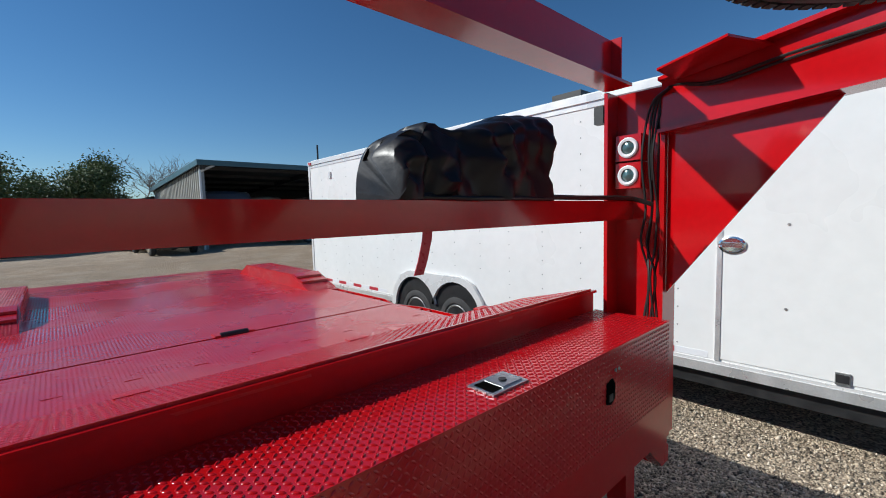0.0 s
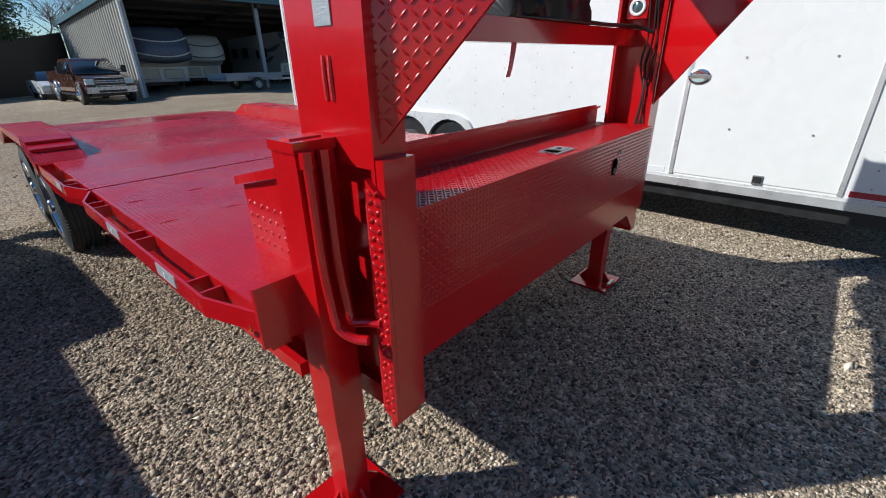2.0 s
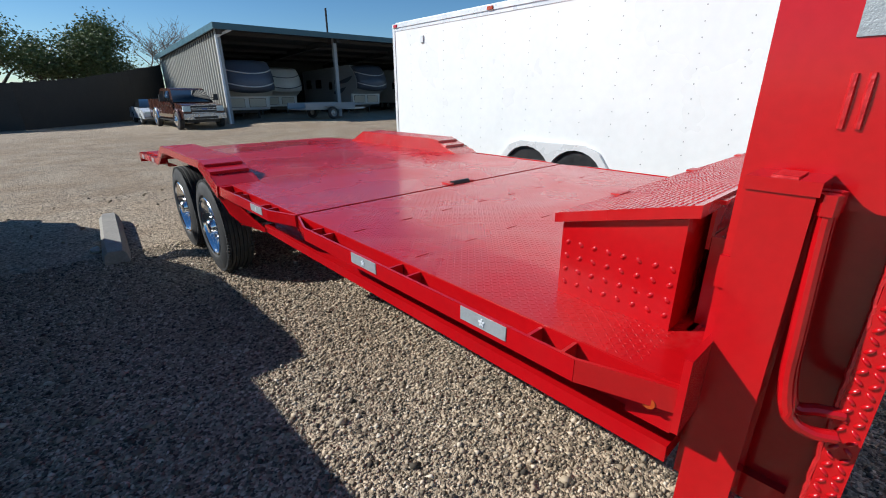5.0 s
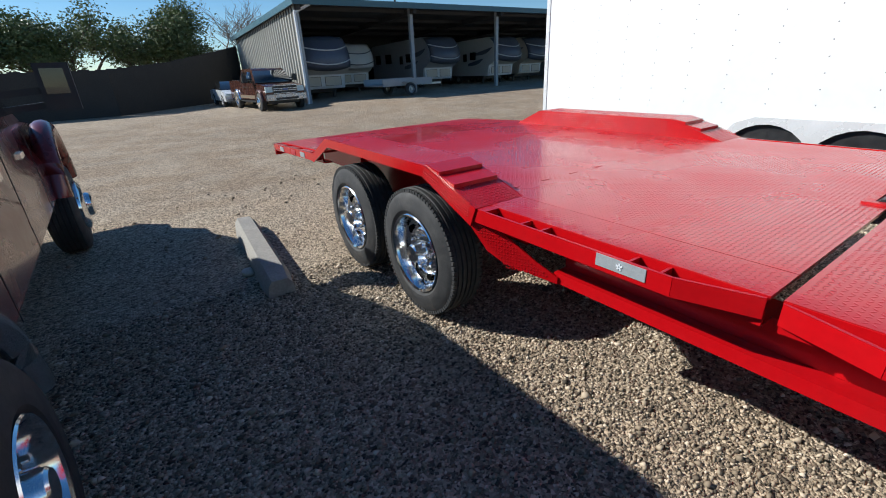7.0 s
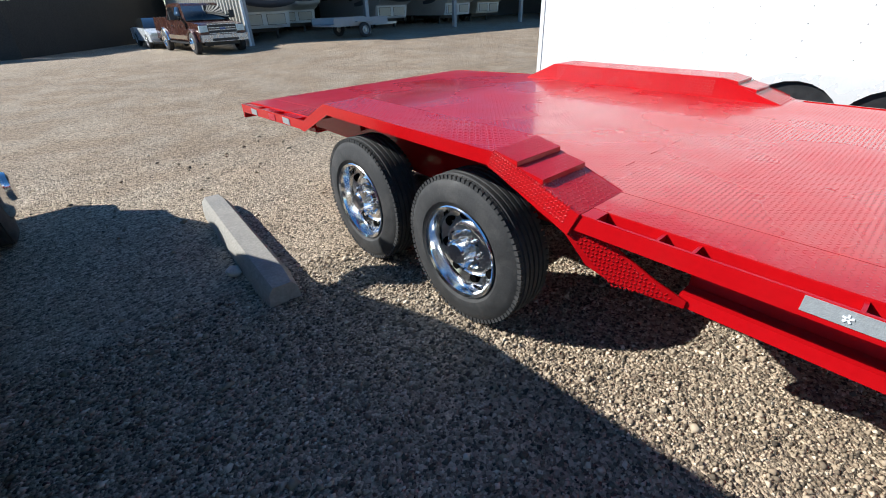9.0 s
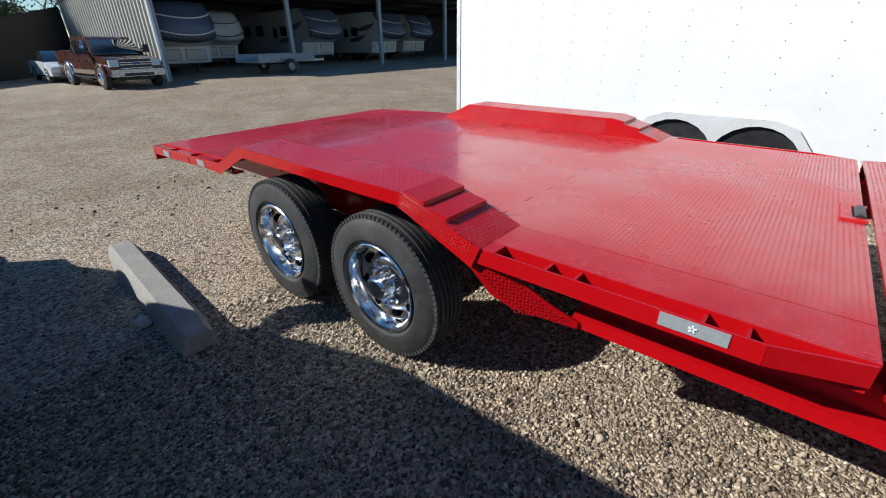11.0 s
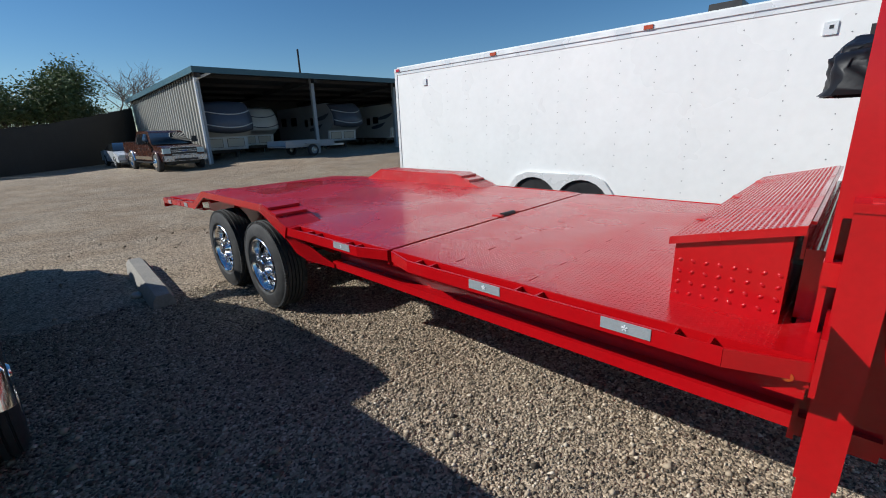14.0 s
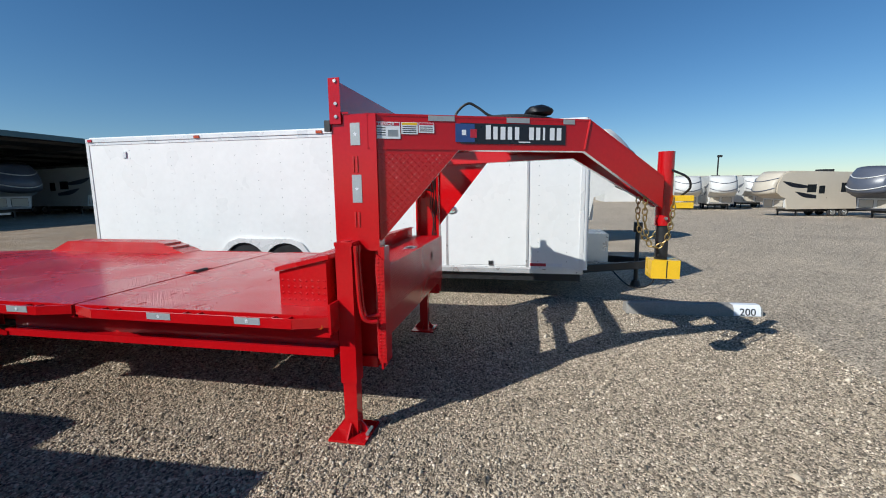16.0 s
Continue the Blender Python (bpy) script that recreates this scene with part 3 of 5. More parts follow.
# wheels
def wheel(parent, at, side, r=0.415, w=0.235, rim_r=0.250, tread=True, rim_mat=None, lug_nuts=8):
    m = Matrix.Translation(at) @ Matrix.Rotation(radians(90 * side), 4, "Y")
    wobj = new("wheel")
    wobj.parent = parent
    h = w / 2
    prof = [(rim_r - 0.01, -h + 0.02), (rim_r + 0.02, -h + 0.004), (rim_r + 0.06, -h - 0.004), (r - 0.06, -h), (r - 0.022, -h + 0.018), (r - 0.004, -h + 0.034)]
    for k in range(5):                                   # tread ribs
        a = -h + 0.036 + k * (w - 0.072) / 5
        b = a + (w - 0.072) / 5
        prof += [(r, a), (r, b - 0.012), (r - 0.010, b - 0.009), (r - 0.010, b - 0.002)]
    prof += [(r - 0.004, h - 0.034), (r - 0.022, h - 0.018), (r - 0.06, h), (rim_r + 0.075, h + 0.001), (rim_r + 0.062, h + 0.006), (rim_r + 0.03, h + 0.004), (rim_r + 0.02, h - 0.004), (rim_r - 0.01, h - 0.02)]
    part("tyre", lathe(bm_new(), prof, 64, m), M_RUBBER, wobj, "black worn radial tyre", angle=25)
    if tread:
        bm = bm_new()
        for k in range(84):
            a = k * math.tau / 84
            for e in (-1, 1):
                q = m @ Matrix.Rotation(a, 4, "Z") @ Matrix.Translation((r - 0.014, 0, e * (h - 0.026)))
                box(bm, -0.012, 0.009, -0.0105, 0.0105, -0.014, 0.012, q)
        tagged(part("tread_block", bm, M_RUBBER, wobj), kind="stuff")
    rm = rim_mat or M_CHROME
    prof = [(rim_r - 0.004, h - 0.018), (rim_r + 0.008, h - 0.002), (rim_r + 0.002, h + 0.004), (rim_r - 0.012, h - 0.004), (rim_r - 0.022, h - 0.03), (rim_r - 0.034, h - 0.085), (rim_r - 0.07, h - 0.10), (0.155, h - 0.075), (0.13, h - 0.066), (0.075, h - 0.062), (0.068, h - 0.05), (0.060, h + 0.005), (0.052, h + 0.014), (0.001, h + 0.016)]
    rim = part("rim", lathe(bm_new(), prof, 48, m), rm, wobj, "polished chrome wheel rim", angle=30)
    bm = bm_new()
    for k in range(8):
        q = m @ Matrix.Rotation(k * math.tau / 8 + 0.2, 4, "Z")
        cyl(bm, q @ Vector((0.183, 0, h - 0.0865)), q @ Vector((0.183, 0, h - 0.08)), 0.024, n=14)
        if tread:
            part("hand_hole", bm, M_HOLE, rim)
            bm = bm_new()
    if not tread:
        tagged(part("hand_hole", bm, M_BLACK, rim), kind="stuff")
    bm = bm_new()
    for k in range(lug_nuts):
        q = m @ Matrix.Rotation(k * math.tau / lug_nuts, 4, "Z")
        cyl(bm, q @ Vector((0.103, 0, h - 0.066)), q @ Vector((0.103, 0, h - 0.028)), 0.015, 0.011, 6)
        if tread:
            part("lug_nut", bm, rm, rim)
            bm = bm_new()
    if not tread:
        tagged(part("lug_nut", bm, rm, rim), kind="stuff")
    return wobj


for s in (-1, 1):
    for y in (4.05, 5.00):
        wheel(trailer, (s * 1.185, y, 0.412), s)
for y in (4.05, 5.00):
    part("axle", cyl(bm_new(), (-1.05, y, 0.412), (1.05, y, 0.412), 0.055, n=16), M_BLACK, trailer)
    for s in (-1, 1):
        bm = bm_new()
        for k in range(4):
            tube(bm, smooth_path([(s * 0.82, y - 0.36, 0.55), (s * 0.82, y, 0.47 - k * 0.011), (s * 0.82, y + 0.36, 0.55)], 4), 0.012, 6)
        part("leaf_spring", bm, M_BLACK, trailer)

# ---- front posts, toolbox and neck ----
PZ = 2.155
for s in (-1, 1):
    xo, xi = (-1.042, -0.935) if s < 0 else (1.24, 1.112)
    bm = bm_new()
    if s < 0:
        box(bm, xo, xi, -0.058, 0.245, 1.275, PZ)
        part("post_wall", box(bm_new(), -0.962, xi, -0.058, 0.245, 0.45, 1.275), M_RED, trailer)
        part("post_wall", box(bm_new(), xo, -0.962, -0.058, -0.044, 0.45, 1.275), M_RED, trailer)
        part("post_wall", box(bm_new(), xo, -0.962, 0.225, 0.245, 0.45, 1.275), M_RED, trailer)
    else:
        box(bm, 1.197, 1.214, 0.0, 0.235, 0.45, PZ)
        part("post_flange", box(bm_new(), 1.095, 1.232, -0.016, 0.0, 0.60, PZ), M_RED, trailer, bevel=0.003)
        part("post_flange", box(bm_new(), 1.095, 1.232, 0.235, 0.252, 0.45, PZ), M_RED, trailer, bevel=0.003)
    p = part("post", bm, M_RED, trailer, "tall red steel post", bevel=0.004)
    # front flange with a rough weld
    if s < 0:
        bm = box(bm_new(), -1.040, xi, -0.088, -0.060, 0.50, 1.30)
        part("flange", bm, M_RED, p, bevel=0.003)
        bm = prism(bm_new(), [(-0.088, 0.50), (-0.034, 0.515), (-0.034, 1.255), (-0.088, 1.21)], "x", -1.056, -1.041)
        fl = part("side_strip", bm, M_RED, p, "narrow tread plate edge strip", bevel=0.002)
        lugs((-1.0565, -0.036, 0.525), (0, -1, 0), (0, 0, 1), (-1, 0, 0), 0.05, 0.72, 0.0245, lambda u, v: True, "strip_tread", fl, size=(0.0115, 0.0052, 0.0048))
        bm = bm_new()
        tube(bm, [(-1.052 + random.uniform(-0.002, 0.002), -0.031 + random.uniform(-0.002, 0.002), 0.53 + k * 0.0152) for k in range(47)], 0.0055, 6)
        part("weld", bm, M_WELD, p)
    # lower stub
    bm = box(bm_new(), min(xo, xi) + 0.05, max(xo, xi), 0.002, 0.23, 0.44, 0.52)
    part("post_foot", bm, M_RED, p, bevel=0.004)

# jacks
def jack(s):
    cx, cy = (-1.104, 0.147) if s < 0 else (1.136, 0.18)
    top = 1.315 if s < 0 else 1.09
    j = new("landing_jack")
    j.parent = trailer
    bm = box(bm_new(), cx - 0.056, cx + 0.056, cy - 0.056, cy + 0.056, 0.385, top)
    part("outer_tube", bm, M_RED, j, "square red jack housing", bevel=0.008)
    bm = box(bm_new(), cx - 0.061, cx + 0.061, cy - 0.061, cy + 0.061, top, top + 0.027)
    cap = part("cap", bm, M_RED, j, bevel=0.006)
    bm = bm_new()
    box(bm, cx - 0.045, cx + 0.045, cy - 0.022, cy + 0.022, top + 0.027, top + 0.031)
    part("emblem", bm, M_WELD, cap, bevel=0.002)
    bm = box(bm_new(), cx - 0.046, cx + 0.046, cy - 0.046, cy + 0.046, 0.02, 0.39)
    part("inner_leg", bm, M_RED, j, bevel=0.006)
    bm = box(bm_new(), cx - 0.14, cx + 0.14, cy - 0.13, cy + 0.13, 0.004, 0.02)
    part("foot_plate", bm, M_RED, j, bevel=0.003)
    for a, b in ((-1, 0), (1, 0), (0, -1), (0, 1)):
        bm = bm_new()
        if a:
            prism(bm, [(cx + a * 0.055, 0.02), (cx + a * 0.13, 0.02), (cx + a * 0.055, 0.10)], "y", cy - 0.005, cy + 0.005)
        else:
            prism(bm, [(cy + b * 0.055, 0.02), (cy + b * 0.12, 0.02), (cy + b * 0.055, 0.10)], "x", cx - 0.005, cx + 0.005)
        part("foot_rib", bm, M_RED, j)
    bm = cyl(bm_new(), (cx - 0.06, cy - 0.115, 0.035), (cx + 0.03, cy - 0.115, 0.035), 0.012, n=10)
    part("pin", bm, M_STEEL, j)
    bm = box(bm_new(), *sorted((cx + s * -0.05, s * 1.0)), cy + 0.03, cy + 0.10, top - 0.265, top - 0.185)
    part("bracket", bm, M_RED, j, bevel=0.003)


for s in (-1, 1):
    jack(s)
# hydraulic pipes beside the near jack
for k, (x, b) in enumerate(((-1.140, 0.0), (-1.092, 0.03))):
    bm = tube(bm_new(), smooth_path([(x, 0.073, 1.305), (x, 0.071, 1.23), (x - 0.005, 0.061, 1.03), (x, 0.055, 0.92), (x, 0.035, 0.84), (x + 0.02, -0.005, 0.81 + b), (x + 0.04, -0.045, 0.81 + b)], 5), 0.014, 10)
    part("hydraulic_hose", bm, M_RED, trailer, "red painted hydraulic hose")
    bm = cyl(bm_new(), (x, 0.073, 1.28), (x, 0.073, 1.32), 0.019, n=6)
    part("hose_fitting", bm, M_RED, trailer)

# toolbox between the posts
tb = new("toolbox")
tb.parent = trailer
BX0, BX1 = -0.94, 1.112
bm = prism(bm_new(), [(-0.045, 0.63), (-0.045, 1.138), (0.30, 1.138), (0.30, 0.63)], "x", BX0, BX1)
part("body", bm, M_RED, tb, "red tread plate toolbox front", bevel=0.006)
lugs((BX0, -0.046, 0.80), (1, 0, 0), (0, 0, 1), (0, -1, 0), BX1 - BX0, 0.338, 0.0185, lambda u, v: True, "front_tread", tb, size=(0.0092, 0.0034, 0.0015))
lugs((BX0, -0.045, 1.1385), (1, 0, 0), (0, 1, 0), (0, 0, 1), BX1 - BX0, 0.34, 0.0185, lambda u, v: True, "top_tread", tb, size=(0.0096, 0.0035, 0.0020))
bm = box(bm_new(), BX0, BX1 - 0.02, 0.302, 0.312, 1.10, 1.236)
part("upstand", bm, M_RED, tb, bevel=0.002)
bm = box(bm_new(), BX0, BX1 - 0.02, 0.285, 0.302, 1.226, 1.237)
part("upstand", bm, M_RED, tb, bevel=0.002)
bm = box(bm_new(), -0.005, 0.145, -0.010, 0.086, 1.139, 1.1455)
la = part("latch_plate", bm, M_CHROME_DARK, tb, "chrome paddle latch", bevel=0.004)
bm = box(bm_new(), 0.006, 0.046, 0.004, 0.072, 1.1455, 1.147)
part("recess", bm, M_HOLE, la)
bm = box(bm_new(), 0.050, 0.132, 0.004, 0.072, 1.1455, 1.150)
part("paddle", bm, M_CHROME_DARK, la, bevel=0.002)
part("lock_barrel", cyl(bm_new(), (0.085, 0.036, 1.150), (0.085, 0.036, 1.1535), 0.012, n=14), M_BLACK, la)
bm = prism(bm_new(), [(0.530, 0.955), (0.565, 0.945), (0.592, 0.96), (0.594, 1.015), (0.575, 1.037), (0.535, 1.027)], "y", -0.0495, -0.046)
part("lock_hole", bm, M_HOLE, tb)
bm = box(bm_new(), 0.545, 0.572, -0.053, -0.0495, 0.96, 0.985)
part("lock", bm, M_BLACK, tb)
for x in (0.60, 0.625):
    part("rivet", cyl(bm_new(), (x, -0.046, 1.06), (x, -0.05, 1.06), 0.006, n=8), M_STEEL, tb)
bm = prism(bm_new(), [(0.92, 0.635), (1.11, 0.635), (1.11, 0.49), (1.08, 0.49)], "y", -0.03, 0.03)
part("corner_bracket", bm, M_RED, tb)

# second toolbox standing on the deck behind the posts, its lid sloping down to the rear
bk = new("rear_toolbox")
bk.parent = trailer
bm = prism(bm_new(), [(0.33, DZ), (0.33, 1.20), (0.685, 1.118), (0.685, DZ)], "x", -1.045, 1.045)
part("body", bm, M_RED, bk, "red tread plate chest")
bm = prism(bm_new(), [(0.30, 1.212), (0.705, 1.118), (0.705, 1.148), (0.30, 1.245)], "x", -1.065, 1.065)
part("lid", bm, M_DECK, bk, "red tread plate lid", bevel=0.003)
lugs((-1.065, 0.705, 1.1485), (1, 0, 0), (0, -0.972, 0.2329), (0, 0.2329, 0.972), 2.13, 0.41, 0.0190, lambda u, v: True, "lid_tread", bk, size=(0.0100, 0.0036, 0.0006))
lugs((-1.0455, 0.685, DZ + 0.02), (0, -1, 0), (0, 0, 1), (-1, 0, 0), 0.36, 0.22, 0.045, lambda u, v: True, "side_tread", bk, size=(0.011, 0.007, 0.0035))
for x in (-0.7, 0.0, 0.7):
    bm = box(bm_new(), x - 0.04, x + 0.04, 0.66, 0.695, 1.156, 1.162)
    part("hinge", bm, M_WELD, bk, bevel=0.002)

# gussets under the neck, tread plate inside
A0 = Vector((0.42, -0.907, 0)).normalized()      # heading of the left neck arm


def arm_point(s, d, z, off=0.0):
    """A point on an arm, d metres along from the post, off metres outward."""
    x0 = -1.045 if s < 0 else 1.165
    return Vector((x0 - s * A0.x * d + s * A0.y * -off * 1.0, A0.y * d + A0.x * -off * 0, z))


def arm_plate(name, s, outline, off0, off1, material, label="", bevel=0.0):
    """A plate in the arm's upright plane; outline of (d, z)."""
    bm = bm_new()
    a = [bm.verts.new(arm_point(s, d, z, off0)) for d, z in outline]
    b = [bm.verts.new(arm_point(s, d, z, off1)) for d, z in outline]
    n = len(a)
    bm.faces.new(a)
    bm.faces.new(b[::-1])
    for i in range(n):
        bm.faces.new((a[i], b[i], b[(i + 1) % n], a[(i + 1) % n]))
    return part(name, bm, material, trailer, label, bevel=bevel)


for s in (-1, 1):
    g = arm_plate("gusset", s, [(0.02, 1.936), (0.65 if s > 0 else 0.61, 1.936), (0.02, 1.255 if s > 0 else 1.285)], *((-0.035, -0.025) if s > 0 else (-0.013, -0.003)), M_RED, "triangular red gusset plate")
    ax = Vector((-s * A0.x, A0.y, 0))
    inner = Vector((-s * 0.917, -0.40, 0))
    for side in (1, -1):
        o = arm_point(s, 0.0, 1.30, -0.0135 if side == 1 else -0.0025)
        if s > 0:
            continue
        lugs(o, ax, (0, 0, 1), inner * side, 0.66, 0.66, 0.0245, lambda u, v: u > 0.03 and v > u * 1.078 - 0.012 and v < 0.615, "tread_lug", g, size=(0.0128, 0.0044, 0.0020 if side == 1 else 0.0012))
    # arm: web, flanges, flat outer plate, from post to bend then down to the coupler
    L1 = 1.595
    prof = [(0.0, PZ), (L1, PZ), (2.25, 1.745), (2.25, 1.515), (L1 - 0.04, 1.945), (0.0, 1.945)]
    arm_plate("neck_arm", s, prof, -0.012, 0.0, M_RED, "red steel neck beam", bevel=0.002)
    arm_plate("arm_web", s, prof, -0.075, -0.063, M_RED)
    for (d0, z0), (d1, z1) in (((0.0, PZ), (L1, PZ)), ((L1, PZ), (2.25, 1.745)), ((0.0, 1.945), (L1 - 0.04, 1.945)), ((L1 - 0.04, 1.945), (2.25, 1.515))):
        arm_plate("arm_flange", s, [(d0, z0 - 0.013), (d1, z1 - 0.013), (d1, z1 + 0.002), (d0, z0 + 0.002)], -0.125, 0.004, M_RED)
# bend seams
for s in (-1, 1):
    bm = tube(bm_new(), [arm_point(s, 1.595 - 0.04 * k / 8, PZ - 0.21 * k / 8, 0.002) for k in range(9)], 0.008, 6)
    part("weld", bm, M_WELD, trailer)
# cross members of the neck
for d, z in ((0.95, 2.06), (1.50, 2.06)):
    a, b = arm_point(-1, d, z, -0.07), arm_point(1, d, z, -0.07)
    part("neck_cross_member", beam(bm_new(), a, b, 0.09, 0.12), M_RED, trailer, bevel=0.004)
# top plate over the posts and the winch bar
bm = box(bm_new(), -1.05, 1.088, 0.215, 0.245, PZ + 0.002, 2.375)
part("top_plate", bm, M_RED, trailer, "tall red cross plate bolted over the posts", bevel=0.003)
bm = box(bm_new(), -1.05, 1.088, 0.12, 0.215, PZ + 0.002, PZ + 0.014)
part("top_plate_ledge", bm, M_RED, trailer, bevel=0.002)
for s in (-1, 1):
    e = 1.088 if s > 0 else -1.05
    bm = box(bm_new(), *sorted((e, e + s * 0.008)), 0.17, 0.247, PZ - 0.06 if s < 0 else PZ + 0.003, 2.38)
    pl = part("end_plate", bm, M_RED, trailer, bevel=0.002)
    for z in (2.14, 2.22, 2.36) if s < 0 else (2.20, 2.34):
        part("bolt", cyl(bm_new(), (e + s * 0.008, 0.20, z), (e + s * 0.016, 0.20, z), 0.012, n=6), M_STEEL, pl)
bm = box(bm_new(), -0.935, 1.205, 0.16, 0.234, 1.574, 1.660)
part("winch_bar", bm, M_RED, trailer, "square red crossbar carrying the winch", bevel=0.006)
bm = bm_new()
pts = [(-0.002, 1.60), (-0.010, 1.545), (-0.028, 1.485), (-0.045, 1.445)]
prism(bm, [(x - 0.018, z) for x, z in pts] + [(x + 0.018, z) for x, z in pts[::-1]], "y", 0.236, 0.239)
part("strap", bm, M_REFRED, trailer, "short hanging red strap")

# posts: stickers and reflectors, welded slots
for z, h in ((2.03, 0.14), (1.682, 0.18)):
    bm = box(bm_new(), -1.0455, -1.0425, 0.05, 0.115, z - h / 2, z + h / 2)
    r = part("reflector", bm, M_REFLECT, trailer, "silver honeycomb reflector strip")
    bm = bm_new()
    for k in range(5):
        box(bm, -0.0015, 0.0015, -0.0025, 0.0025, 0.003, 0.012, Matrix.Translation((-1.0455, 0.083, z)) @ Matrix.Rotation(k * math.tau / 5, 4, "X"))
    part("mark", bm, M_DECAL_W, r)
for z in (1.84, 1.48):
    for y in (0.075, 0.10):
        bm = tube(bm_new(), [(-1.043, y, z - 0.05), (-1.045, y, z), (-1.043, y, z + 0.05)], 0.006, 6)
        part("weld", bm, M_WELD, trailer)

# lamps on the far post
for z in (1.775, 1.90):
    bm = box(bm_new(), 1.135, 1.205, 0.10, 0.215, z - 0.058, z + 0.058)
    lb = part("lamp_housing", bm, M_RED, trailer, "red box with a round work lamp", bevel=0.006)
    m = Matrix.Translation((1.135, 0.157, z)) @ Matrix.Rotation(radians(-90), 4, "Y")
    part("bezel", lathe(bm_new(), [(0.030, 0.0), (0.030, 0.008), (0.040, 0.010), (0.046, 0.006), (0.046, 0.0)], 28, m), M_DECAL_W, lb, "white lamp ring")
    part("lens", lathe(bm_new(), [(0.030, 0.001), (0.02, 0.006), (0.001, 0.008)], 24, m), M_WORK, lb, "clear lamp lens")
# cables along the far post and neck
for k in range(5):
    o = 0.012 * k
    j = [random.uniform(-0.018, 0.018) for i in range(4)]
    pts = [(1.13 - 0.004 * k, 0.02 + o, 1.14), (1.12 + j[0], 0.02 + o + j[1], 1.32), (1.135 + j[2], 0.03 + o - j[1], 1.46 + j[0]), (1.13, 0.02 + o + random.uniform(-0.01, 0.01), 1.62), (1.12 + j[3], 0.02 + o + j[0], 1.85), (1.11, 0.0 + o, 2.06), (1.09 - o, -0.05, 2.12 - o * 0.3)]
    if k < 2:
        pts += [arm_point(1, d, 2.065 + 0.012 * k + random.uniform(-0.006, 0.006), -0.09 - 0.006 * k) for d in (0.25, 0.5, 0.8, 1.1, 1.35, 1.54)]
    part("cable", tube(bm_new(), smooth_path(pts, 5), 0.0052, 6), M_CABLE, trailer, "black cable harness")
part("cable", tube(bm_new(), smooth_path([(-0.1, 0.17, 1.672), (0.4, 0.165, 1.673), (0.75, 0.17, 1.672), (1.05, 0.12, 1.67), (1.12, 0.04, 1.64)], 5), 0.010, 6), M_CABLE, trailer)
bm = box(bm_new(), 1.09, 1.13, 0.254, 0.30, 2.02, 2.10)
part("side_lamp", bm, M_BLACK, trailer, bevel=0.006)
bm = box(bm_new(), -1.06, -1.03, 0.247, 0.285, 2.05, 2.12)
part("side_lamp", bm, M_BLACK, trailer, bevel=0.006)
# tray plate under the top flange of the far arm
bm = bm_new()
vs = [bm.verts.new(p) for p in ((0.86, -0.07, PZ - 0.028), (0.70, -0.335, PZ - 0.028), (0.90, -0.41, PZ - 0.028), (1.05, -0.07, PZ - 0.028))]
f = bm.faces.new(vs)
r = bmesh.ops.extrude_face_region(bm, geom=[f])
bmesh.ops.translate(bm, verts=[v for v in r["geom"] if isinstance(v, bmesh.types.BMVert)], vec=(0, 0, 0.008))
part("tray_plate", bm, M_RED, trailer)

# coupler
cp = new("coupler")
cp.parent = trailer
CX, CY = 0.04, -2.09
part("outer_tube", cyl(bm_new(), (CX, CY, 1.36), (CX, CY, 1.945), 0.062, n=28), M_RED, cp, "round red coupler sleeve", bevel=0.004)
part("inner_tube", cyl(bm_new(), (CX, CY, 1.04), (CX, CY, 1.40), 0.050, n=24), M_BLACK, cp, "black greased coupler tube")
bm = box(bm_new(), CX - 0.09, CX + 0.09, CY - 0.125, CY + 0.09, 0.935, 1.085)
part("lock_housing", bm, M_YELLOW, cp, "bright yellow coupler lock housing", bevel=0.012)
bm = box(bm_new(), CX - 0.092, CX + 0.092, CY - 0.03, CY - 0.022, 0.94, 1.08)
part("lock_seam", bm, M_BLACK, cp)
bm = bm_new()
box(bm, CX - 0.06, CX + 0.06, CY - 0.20, CY - 0.06, 1.50, 1.545)
box(bm, CX - 0.06, CX + 0.06, CY - 0.20, CY - 0.06, 1.555, 1.60)
part("break_away_box", bm, M_YELLOW, cp, "yellow breakaway switch box", bevel=0.008)
bm = cyl(bm_new(), (CX - 0.09, CY, 1.42), (CX + 0.09, CY, 1.42), 0.012, n=10)
part("set_bolt", bm, M_STEEL, cp)
bm = bm_new()
tube(bm, smooth_path([(CX - 0.05, CY - 0.03, 1.80), (CX - 0.07, CY - 0.14, 1.74), (CX - 0.05, CY - 0.17, 1.66), (CX, CY - 0.13, 1.60)], 6), 0.009, 8)
part("cable", bm, M_CABLE, cp)


def chain(points, parent):
    pts = smooth_path(points, 10)
    d = 0
    last = pts[0]
    k = 0
    for p in pts[1:]:
        if (p - last).length < 0.040:
            continue
        ax = (p - last).normalized()
        q = Matrix.Translation((p + last) / 2) @ ax.to_track_quat("X", "Z").to_matrix().to_4x4() @ Matrix.Rotation(radians(90 * (k % 2)), 4, "X")
        bm = bm_new()
        ring = [q @ Vector((0.030 * math.cos(a) , 0.017 * math.sin(a), 0)) for a in [i * math.tau / 12 for i in range(13)]]
        tube(bm, ring, 0.0055, 6)
        part("link", bm, M_GOLD, parent)
        last = p
        k += 1


